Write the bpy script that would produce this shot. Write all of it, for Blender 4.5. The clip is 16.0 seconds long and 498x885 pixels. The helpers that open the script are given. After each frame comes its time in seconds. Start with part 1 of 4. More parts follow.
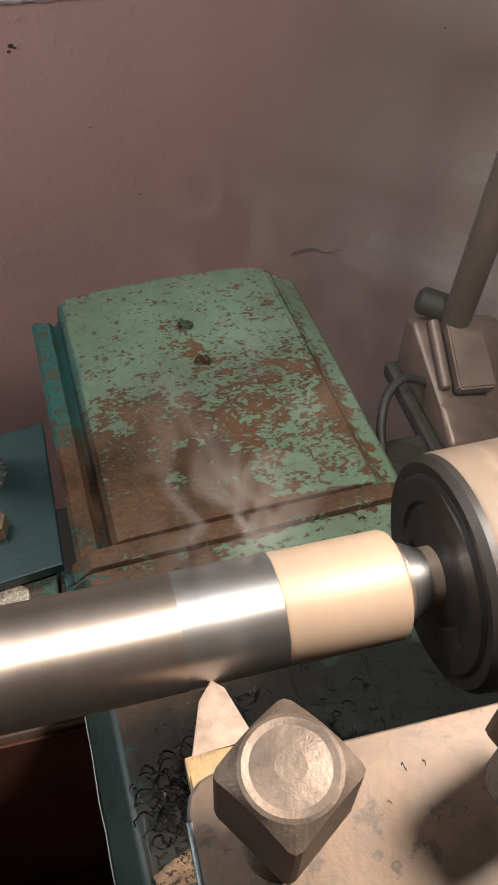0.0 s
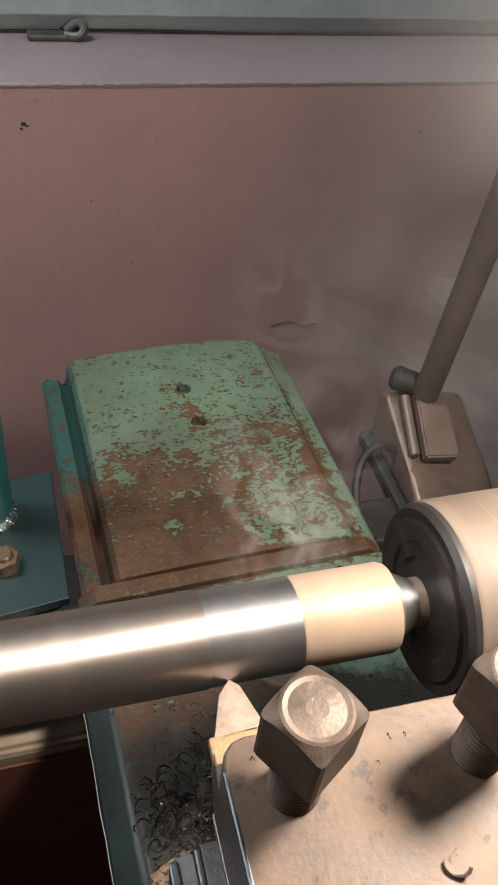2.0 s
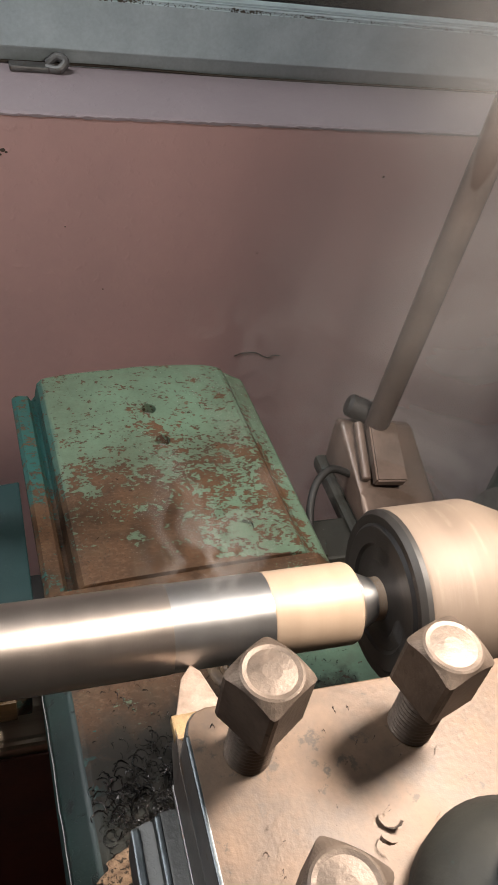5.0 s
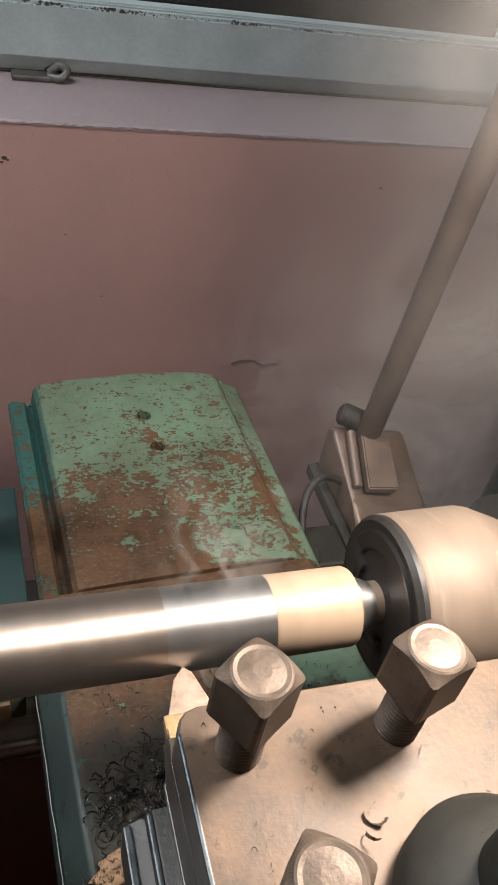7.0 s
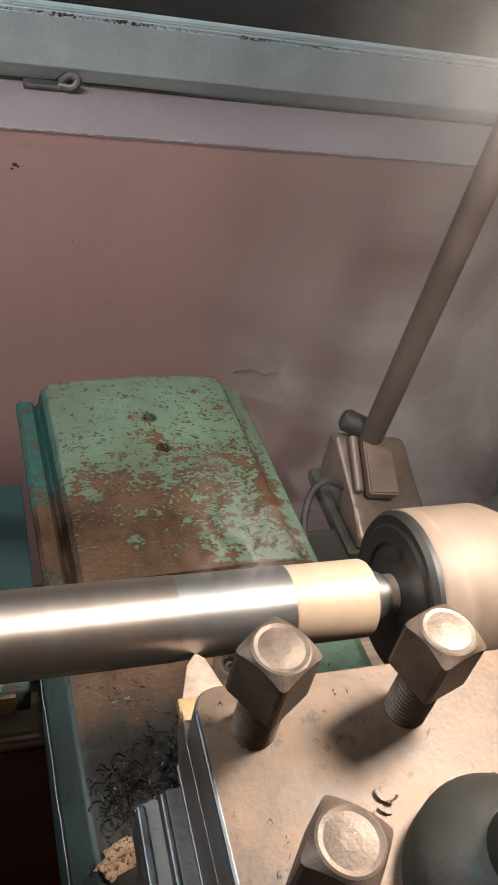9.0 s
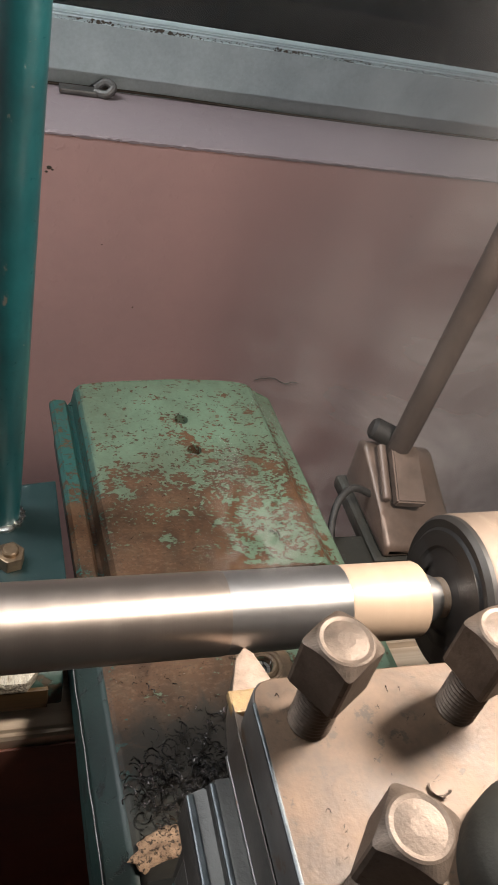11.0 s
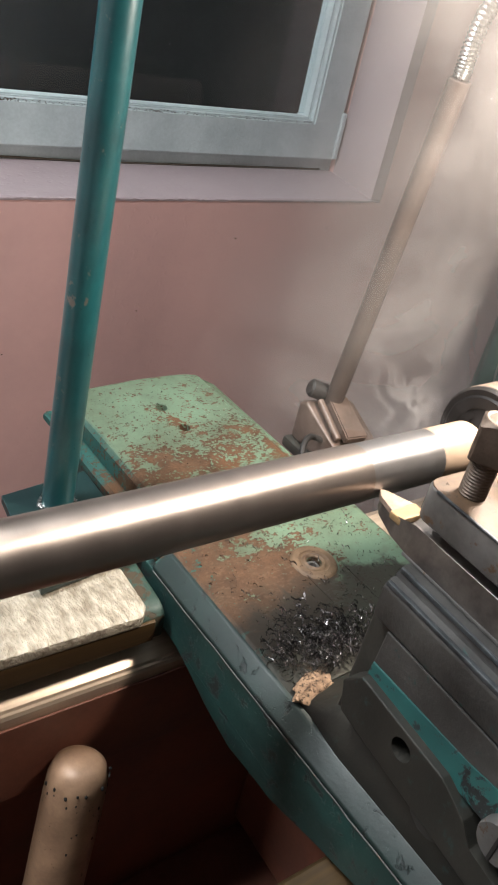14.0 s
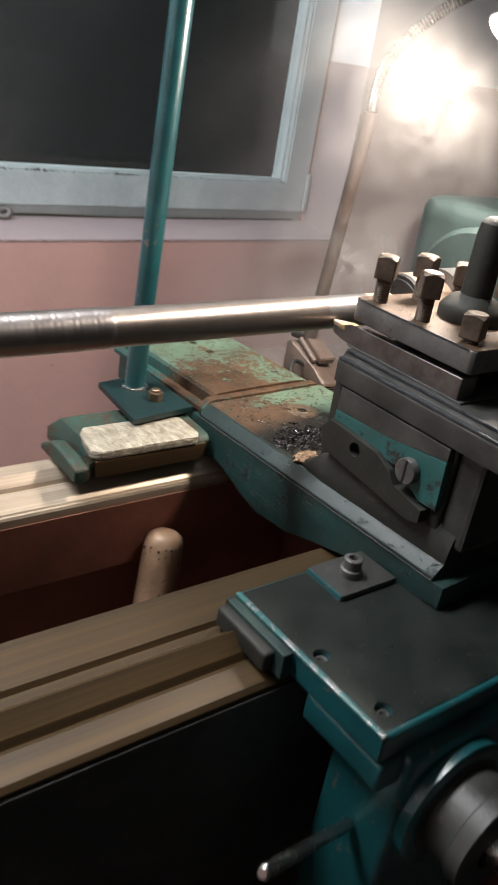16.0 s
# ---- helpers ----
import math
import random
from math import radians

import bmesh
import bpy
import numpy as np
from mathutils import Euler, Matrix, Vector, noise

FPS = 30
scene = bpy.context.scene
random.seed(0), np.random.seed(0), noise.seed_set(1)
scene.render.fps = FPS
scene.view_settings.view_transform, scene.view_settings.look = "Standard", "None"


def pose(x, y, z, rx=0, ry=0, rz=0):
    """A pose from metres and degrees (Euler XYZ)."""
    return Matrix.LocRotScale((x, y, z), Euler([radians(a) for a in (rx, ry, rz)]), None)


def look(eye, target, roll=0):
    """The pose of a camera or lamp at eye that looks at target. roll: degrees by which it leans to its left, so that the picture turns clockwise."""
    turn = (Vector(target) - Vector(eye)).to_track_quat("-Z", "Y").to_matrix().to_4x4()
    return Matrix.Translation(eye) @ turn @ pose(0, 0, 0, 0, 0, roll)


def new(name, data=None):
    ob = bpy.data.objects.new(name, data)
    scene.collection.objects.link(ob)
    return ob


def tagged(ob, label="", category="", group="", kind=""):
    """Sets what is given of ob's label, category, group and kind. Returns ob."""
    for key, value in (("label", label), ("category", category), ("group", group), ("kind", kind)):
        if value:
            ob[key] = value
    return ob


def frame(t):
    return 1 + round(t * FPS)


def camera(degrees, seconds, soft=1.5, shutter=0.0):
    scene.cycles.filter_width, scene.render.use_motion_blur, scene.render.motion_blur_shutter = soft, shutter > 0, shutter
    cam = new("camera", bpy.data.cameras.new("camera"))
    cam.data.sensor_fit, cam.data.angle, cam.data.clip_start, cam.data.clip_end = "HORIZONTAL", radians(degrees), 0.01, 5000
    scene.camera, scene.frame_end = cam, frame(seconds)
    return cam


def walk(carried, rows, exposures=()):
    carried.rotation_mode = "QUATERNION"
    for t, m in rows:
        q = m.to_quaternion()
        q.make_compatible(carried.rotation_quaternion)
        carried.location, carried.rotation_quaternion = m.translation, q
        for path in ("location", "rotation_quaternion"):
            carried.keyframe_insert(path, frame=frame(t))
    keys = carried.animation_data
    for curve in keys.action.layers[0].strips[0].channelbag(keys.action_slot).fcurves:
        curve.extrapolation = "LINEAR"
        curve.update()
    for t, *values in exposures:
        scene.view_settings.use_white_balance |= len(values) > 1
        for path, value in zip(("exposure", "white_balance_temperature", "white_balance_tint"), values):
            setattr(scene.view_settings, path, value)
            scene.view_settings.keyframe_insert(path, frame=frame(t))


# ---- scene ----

# ---- camera and its walk ----
cam = camera(34.3, 16.0, soft=1.7, shutter=0.35)
PATH = [
    (0.0, -0.0020, -0.1136, 1.2854, 41.01, -1.39, -14.52),
    (0.5, -0.0046, -0.1156, 1.2870, 41.28, -1.44, -14.29),
    (1.0, -0.0022, -0.1225, 1.2947, 41.69, -1.75, -13.94),
    (1.5, -0.0166, -0.1398, 1.3132, 43.80, -3.35, -13.75),
    (2.0, -0.0406, -0.1532, 1.3254, 45.63, -5.12, -14.57),
    (2.5, -0.0495, -0.1552, 1.3244, 46.21, -5.76, -14.68),
    (3.0, -0.0531, -0.1579, 1.3276, 46.68, -6.56, -14.70),
    (3.5, -0.0436, -0.1699, 1.3339, 47.08, -7.08, -15.13),
    (4.0, -0.0511, -0.1761, 1.3392, 47.58, -7.99, -15.51),
    (6.5, -0.0644, -0.1859, 1.3422, 48.31, -8.96, -15.53),
    (7.0, -0.0674, -0.1875, 1.3463, 48.54, -9.23, -15.59),
    (7.5, -0.0729, -0.1880, 1.3457, 48.64, -9.50, -15.58),
    (8.0, -0.0742, -0.1907, 1.3464, 48.81, -9.71, -15.56),
    (10.5, -0.1064, -0.2048, 1.3427, 50.05, -11.48, -14.09),
    (11.0, -0.1119, -0.2012, 1.3424, 49.81, -11.54, -13.67),
    (11.5, -0.1317, -0.1990, 1.3347, 49.48, -11.91, -13.79),
    (12.0, -0.1758, -0.2120, 1.3417, 51.10, -13.11, -16.90),
    (12.5, -0.2764, -0.2633, 1.3536, 53.92, -14.85, -23.60),
    (13.0, -0.3486, -0.2924, 1.3657, 55.99, -12.99, -28.09),
    (13.5, -0.3409, -0.2714, 1.3499, 57.30, -11.79, -31.73),
    (14.0, -0.3573, -0.2721, 1.3274, 57.19, -11.56, -33.57),
    (14.5, -0.3268, -0.2658, 1.2938, 57.10, -11.75, -35.05),
    (15.0, -0.3538, -0.2749, 1.2616, 57.65, -11.81, -35.48),
    (15.3, -0.4141, -0.3442, 1.2399, 58.99, -11.74, -36.08),
    (15.5, -0.4695, -0.4225, 1.2385, 59.85, -10.70, -36.66),
    (15.6, -0.5034, -0.4662, 1.2601, 60.21, -10.23, -37.01),
    (15.8, -0.5787, -0.5464, 1.2975, 61.70, -10.30, -37.02),
    (16.0, -0.6383, -0.6330, 1.3036, 64.03, -8.71, -36.01),
]
walk(cam, [(t, pose(*p)) for t, *p in PATH], exposures=[(0.0, 0.37), (3.5, 0.58), (8.0, 0.62), (11.0, 0.72), (12.5, 0.90), (14.5, 1.6), (15.1, 1.62), (15.5, 1.5), (16.0, 1.45)])

# ---- world and lights ----
world = bpy.data.worlds.new("world")
scene.world = world
world.use_nodes = True
world.node_tree.nodes["Background"].inputs[0].default_value = (0.02, 0.022, 0.03, 1)
world.node_tree.nodes["Background"].inputs[1].default_value = 0.3

LAMP = Vector((0.178, -0.028, 1.345))      # bulb of the machine lamp
AIM = Vector((0.0, 0.03, 1.03))


def lamp(name, kind, energy, colour, m, **more):
    data = bpy.data.lights.new(name, kind)
    data.energy, data.color = energy, colour
    if kind == "SPOT":
        data.spot_size, data.spot_blend, data.shadow_soft_size = more["size"], more["blend"], more["radius"]
    else:
        data.shape, data.size, data.size_y = "RECTANGLE", more["size"], more["size_y"]
    ob = new(name, data)
    ob.matrix_world = m
    return ob


lamp("lamp_light", "SPOT", 9.8, (1.0, 0.885, 0.775), look(LAMP, LAMP + Vector((-0.50, 0.50, -0.60))), size=radians(152), blend=0.6, radius=0.04)
lamp("ceiling_light", "AREA", 21.0, (0.93, 0.97, 1.0), look((-0.95, 0.45, 2.62), (-0.95, 0.45, 0.0)), size=1.2, size_y=0.3)

# ---- materials ----


def nodes_of(name):
    m = bpy.data.materials.new(name)
    m.use_nodes = True
    nt = m.node_tree
    return m, nt, nt.nodes["Principled BSDF"]


def add(nt, kind, **props):
    nd = nt.nodes.new(kind)
    for k, val in props.items():
        if k in nd.inputs:
            nd.inputs[k].default_value = val
    return nd


def coords(nt, scale=(1, 1, 1), shift=(0, 0, 0)):
    tc = nt.nodes.new("ShaderNodeTexCoord")
    mp = nt.nodes.new("ShaderNodeMapping")
    mp.inputs["Scale"].default_value = scale
    mp.inputs["Location"].default_value = shift
    nt.links.new(tc.outputs["Object"], mp.inputs["Vector"])
    return mp.outputs[0]


def noise_tex(nt, vec, scale, detail=4.0, rough=0.55, distort=0.0):
    nd = add(nt, "ShaderNodeTexNoise", Scale=scale, Detail=detail, Roughness=rough, Distortion=distort)
    nt.links.new(vec, nd.inputs["Vector"])
    return nd.outputs["Fac"]


def ramp(nt, fac, stops):
    nd = nt.nodes.new("ShaderNodeValToRGB")
    el = nd.color_ramp.elements
    while len(el) < len(stops):
        el.new(0.5)
    for e, (p, c) in zip(el, stops):
        e.position = p
        e.color = (c, c, c, 1) if isinstance(c, (int, float)) else (*c, 1)
    nt.links.new(fac, nd.inputs[0])
    return nd.outputs[0]


def mix(nt, fac, a, b, kind="MIX"):
    nd = nt.nodes.new("ShaderNodeMix")
    nd.data_type, nd.blend_type = "RGBA", kind
    for sock, val in ((nd.inputs[0], fac), (nd.inputs[6], a), (nd.inputs[7], b)):
        if isinstance(val, bpy.types.NodeSocket):
            nt.links.new(val, sock)
        elif isinstance(val, (int, float)):
            sock.default_value = val
        else:
            sock.default_value = (*val, 1)
    return nd.outputs[2]


def calc(nt, op, a, b=0.0, c=0.0):
    nd = nt.nodes.new("ShaderNodeMath")
    nd.operation = op
    for sock, val in zip(nd.inputs, (a, b, c)):
        if isinstance(val, bpy.types.NodeSocket):
            nt.links.new(val, sock)
        else:
            sock.default_value = val
    return nd.outputs[0]


def bump(nt, bsdf, height, strength=0.3, distance=0.001):
    nd = add(nt, "ShaderNodeBump", Strength=strength, Distance=distance)
    nt.links.new(height, nd.inputs["Height"])
    nt.links.new(nd.outputs[0], bsdf.inputs["Normal"])


def surface(name, colour, dark, rough=0.5, metal=0.0, scale=30.0, fine=300.0, relief=0.2, dist=0.0006,
            stretch=(1, 1, 1), rough_spread=0.15, spots=None, spot_at=0.62, coat=0.0):
    """Base colour that wanders to a darker one, fine grain, optional dirt spots."""
    m, nt, b = nodes_of(name)
    vec = coords(nt, stretch)
    big = noise_tex(nt, vec, scale, 5, 0.6)
    small = noise_tex(nt, vec, fine, 3, 0.6)
    col = mix(nt, ramp(nt, big, [(0.35, 0.0), (0.68, 1.0)]), dark, colour)
    col = mix(nt, 0.35, col, mix(nt, small, (0.25, 0.25, 0.25), (1, 1, 1)), "MULTIPLY")
    if spots:
        sp = noise_tex(nt, vec, scale * 3.1, 6, 0.7)
        col = mix(nt, ramp(nt, sp, [(spot_at, 0.0), (spot_at + 0.05, 1.0)]), col, spots)
    nt.links.new(col, b.inputs["Base Color"])
    nt.links.new(calc(nt, "MULTIPLY_ADD", big, rough_spread * 2, rough - rough_spread), b.inputs["Roughness"])
    b.inputs["Metallic"].default_value = metal
    b.inputs["Coat Weight"].default_value = coat
    bump(nt, b, calc(nt, "ADD", small, big), relief, dist)
    return m


def chipped_paint(name, paint, paint_dark, under, at=0.6, scale=90.0, rough=0.42, under_metal=0.3, coat=0.2, relief=0.35):
    """Enamel on cast iron, chipped through to the metal in irregular flakes."""
    m, nt, b = nodes_of(name)
    vec = coords(nt)
    big = noise_tex(nt, vec, 16.0, 4, 0.6)
    flake = noise_tex(nt, vec, scale, 7, 0.72, 0.4)
    mask = ramp(nt, calc(nt, "ADD", calc(nt, "MULTIPLY", flake, 0.75), calc(nt, "MULTIPLY", big, 0.25)), [(at, 0.0), (at + 0.015, 1.0)])
    col = mix(nt, ramp(nt, big, [(0.35, 0.0), (0.7, 1.0)]), paint_dark, paint)
    grime = noise_tex(nt, vec, 240.0, 4, 0.7)
    col = mix(nt, 0.4, col, mix(nt, grime, (0.3, 0.28, 0.25), (1, 1, 1)), "MULTIPLY")
    under_col = mix(nt, grime, tuple(c * 0.5 for c in under), under)
    nt.links.new(mix(nt, mask, col, under_col), b.inputs["Base Color"])
    nt.links.new(calc(nt, "MULTIPLY_ADD", grime, 0.3, rough - 0.12), b.inputs["Roughness"])
    nt.links.new(calc(nt, "MULTIPLY", mask, under_metal), b.inputs["Metallic"])
    b.inputs["Coat Weight"].default_value = coat
    b.inputs["Coat Roughness"].default_value = 0.3
    bump(nt, b, calc(nt, "SUBTRACT", calc(nt, "MULTIPLY", grime, 0.5), mask), relief, 0.0006)
    return m


def worn_cover():
    """Pale green enamel of the slide cover, worn to brown rust over its middle and left, mottled to its right."""
    m, nt, b = nodes_of("worn_green_enamel")
    vec = coords(nt)
    tc = nt.nodes.new("ShaderNodeTexCoord")
    sep = nt.nodes.new("ShaderNodeSeparateXYZ")
    nt.links.new(tc.outputs["Object"], sep.inputs[0])
    x, y = sep.outputs[0], sep.outputs[1]

    x = calc(nt, "ADD", x, calc(nt, "MULTIPLY", calc(nt, "ADD", y, 0.1), 0.042))      # along the skewed casting

    def blob(cx, cy, rx, ry, gain, flat=1.0):
        dx = calc(nt, "DIVIDE", calc(nt, "SUBTRACT", x, cx), rx)
        dy = calc(nt, "DIVIDE", calc(nt, "SUBTRACT", y, cy), ry)
        d = calc(nt, "ADD", calc(nt, "MULTIPLY", dx, dx), calc(nt, "MULTIPLY", dy, dy))
        return calc(nt, "MULTIPLY", calc(nt, "POWER", 2.718, calc(nt, "MULTIPLY", calc(nt, "POWER", d, flat), -1.0)), gain)

    coarse = noise_tex(nt, vec, 38.0, 8, 0.66, 0.4)
    fine = noise_tex(nt, coords(nt, (0.8, 1.2, 1.0)), 330.0, 4, 0.6, 0.3)
    flake = noise_tex(nt, coords(nt, (0.8, 1.2, 1.0)), 125.0, 6, 0.62, 0.5)
    spots = [(-0.044, -0.056, 0.058, 0.060, 0.68, 2.0), (0.0, -0.102, 0.10, 0.013, 0.42, 1.0), (0.05, -0.025, 0.045, 0.070, 0.24, 2.0),
             (0.015, 0.0, 0.030, 0.030, 0.12, 1.0), (0.085, -0.03, 0.011, 0.10, 0.34, 1.0), (0.0, 0.072, 0.012, 0.006, 0.30, 1.0), (0.002, 0.045, 0.010, 0.018, 0.26, 1.0),
             (-0.062, -0.024, 0.007, 0.013, -0.52, 1.0), (-0.036, -0.042, 0.016, 0.011, -0.50, 1.0), (-0.038, -0.071, 0.009, 0.007, -0.46, 1.0), (0.045, -0.0985, 0.05, 0.0035, -0.55, 1.0),
             (-0.062, -0.195, 0.062, 0.080, 0.66, 2.5), (-0.040, -0.150, 0.022, 0.010, -0.50, 1.0), (0.0, -0.110, 0.12, 0.011, 0.55, 2.0), (-0.100, -0.06, 0.014, 0.065, 0.42, 1.0), (0.005, -0.19, 0.03, 0.05, 0.30, 1.0), (0.07, -0.16, 0.06, 0.05, -0.10, 1.0)]
    wear = blob(*spots[0])
    for spot in spots[1:]:
        wear = calc(nt, "ADD", wear, blob(*spot))
    wander = calc(nt, "MULTIPLY", calc(nt, "SUBTRACT", coarse, 0.5), 1.0)
    flaky = calc(nt, "ADD", calc(nt, "MULTIPLY", calc(nt, "SUBTRACT", fine, 0.5), 1.7), calc(nt, "MULTIPLY", calc(nt, "SUBTRACT", flake, 0.5), 1.9))
    total = calc(nt, "ADD", calc(nt, "ADD", wander, flaky), wear)
    mask = ramp(nt, total, [(0.27, 0.0), (0.285, 1.0)])
    hue = noise_tex(nt, vec, 14.0, 4, 0.6)
    green = mix(nt, ramp(nt, hue, [(0.35, 0.0), (0.65, 1.0)]), (0.076, 0.100, 0.068), (0.118, 0.184, 0.130))
    edge = ramp(nt, calc(nt, "ADD", calc(nt, "MULTIPLY", x, -1.0), calc(nt, "MULTIPLY", calc(nt, "SUBTRACT", coarse, 0.5), 0.012)), [(0.079, 0.0), (0.083, 1.0)])
    green = mix(nt, edge, green, (0.020, 0.078, 0.072))
    tip = noise_tex(nt, vec, 420.0, 3, 0.6)
    green = mix(nt, 0.4, green, mix(nt, tip, (0.4, 0.37, 0.3), (1, 1, 1)), "MULTIPLY")
    rust = mix(nt, ramp(nt, coarse, [(0.3, 0.0), (0.7, 1.0)]), (0.030, 0.017, 0.010), (0.086, 0.045, 0.024))
    rust = mix(nt, ramp(nt, fine, [(0.28, 0.35), (0.5, 0.0)]), rust, (0.15, 0.10, 0.065))
    rust = mix(nt, ramp(nt, hue, [(0.52, 0.0), (0.68, 0.75)]), rust, (0.110, 0.054, 0.026))
    speck = noise_tex(nt, vec, 700.0, 2, 0.5)
    rust = mix(nt, ramp(nt, speck, [(0.60, 0.0), (0.70, 0.75)]), rust, (0.022, 0.016, 0.012))
    rim = ramp(nt, total, [(0.20, 0.0), (0.265, 0.55), (0.285, 0.55), (0.34, 0.0)])
    film = ramp(nt, noise_tex(nt, vec, 55.0, 6, 0.7), [(0.48, 0.0), (0.76, 0.42)])
    both = mix(nt, film, mix(nt, rim, mix(nt, mask, green, rust), (0.024, 0.018, 0.013)), (0.070, 0.054, 0.034))
    # Dark oil at the front, widened so that it also paints the bar's shade.
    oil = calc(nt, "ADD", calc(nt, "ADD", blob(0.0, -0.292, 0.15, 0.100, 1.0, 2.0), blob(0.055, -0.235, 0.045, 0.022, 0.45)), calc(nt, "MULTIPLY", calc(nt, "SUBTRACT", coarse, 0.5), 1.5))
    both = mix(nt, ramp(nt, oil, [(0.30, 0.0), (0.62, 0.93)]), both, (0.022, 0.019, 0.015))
    nt.links.new(both, b.inputs["Base Color"])
    nt.links.new(calc(nt, "MULTIPLY_ADD", mask, 0.06, 0.58), b.inputs["Roughness"])
    b.inputs["Specular IOR Level"].default_value = 0.22
    b.inputs["Coat Weight"].default_value = 0.03
    bump(nt, b, calc(nt, "SUBTRACT", calc(nt, "MULTIPLY", tip, 0.35), mask), 0.6, 0.0006)
    return m


def turned(name, light, dark, rough, metal=1.0, rings=900.0, relief=0.12):
    """Freshly turned metal with fine feed marks round the axis."""
    m, nt, b = nodes_of(name)
    ring = noise_tex(nt, coords(nt, (1, 0.004, 0.004)), rings, 3, 0.7)
    broad = noise_tex(nt, coords(nt, (1, 0.05, 0.05)), 60.0, 3, 0.6)
    spot = noise_tex(nt, coords(nt, (1, 1, 1)), 90.0, 4, 0.6)
    col = mix(nt, broad, dark, light)
    col = mix(nt, 0.3, col, mix(nt, spot, (0.5, 0.48, 0.46), (1, 1, 1)), "MULTIPLY")
    nt.links.new(col, b.inputs["Base Color"])
    b.inputs["Metallic"].default_value = metal
    nt.links.new(calc(nt, "MULTIPLY_ADD", broad, 0.14, rough - 0.05), b.inputs["Roughness"])
    lay = nt.nodes.new("ShaderNodeTangent")
    lay.direction_type, lay.axis = "RADIAL", "X"
    nt.links.new(lay.outputs[0], b.inputs["Tangent"])
    b.inputs["Anisotropic"].default_value = 0.6
    b.inputs["Anisotropic Rotation"].default_value = 0.25
    bump(nt, b, ring, relief, 0.0002)
    return m


def two_tone_wall(name, low, low_dark, high, level):
    """Oil-painted plaster: a coloured dado, limewash above."""
    m, nt, b = nodes_of(name)
    tc = nt.nodes.new("ShaderNodeTexCoord")
    sep = nt.nodes.new("ShaderNodeSeparateXYZ")
    nt.links.new(tc.outputs["Object"], sep.inputs[0])
    vec = coords(nt)
    big = noise_tex(nt, vec, 3.0, 5, 0.6)
    mid = noise_tex(nt, vec, 45.0, 5, 0.6)
    fleck = noise_tex(nt, vec, 70.0, 2, 0.5)
    col = mix(nt, ramp(nt, big, [(0.35, 0.0), (0.7, 1.0)]), low_dark, low)
    edge = calc(nt, "GREATER_THAN", calc(nt, "ADD", sep.outputs[2], calc(nt, "MULTIPLY", mid, 0.006)), level + 0.003)
    col = mix(nt, edge, col, high)
    col = mix(nt, 0.2, col, mix(nt, mid, (0.6, 0.55, 0.55), (1, 1, 1)), "MULTIPLY")
    col = mix(nt, ramp(nt, fleck, [(0.80, 0.0), (0.82, 0.8)]), col, (0.08, 0.05, 0.04))
    nt.links.new(col, b.inputs["Base Color"])
    b.inputs["Roughness"].default_value = 0.42
    lumps = ramp(nt, noise_tex(nt, vec, 60.0, 4, 0.5), [(0.58, 0.0), (0.78, 1.0)])
    bump(nt, b, calc(nt, "ADD", calc(nt, "ADD", mid, lumps), calc(nt, "MULTIPLY", big, 3.0)), 0.2, 0.003)
    return m


def clear_glass():
    m, nt, b = nodes_of("window_glass")
    b.inputs["Base Color"].default_value = (0.85, 0.9, 0.9, 1)
    b.inputs["Roughness"].default_value = 0.03
    b.inputs["Transmission Weight"].default_value = 1.0
    b.inputs["IOR"].default_value = 1.45
    return m


def glowing(name, colour, strength):
    m, nt, b = nodes_of(name)
    b.inputs["Emission Color"].default_value = (*colour, 1)
    b.inputs["Emission Strength"].default_value = strength
    return m


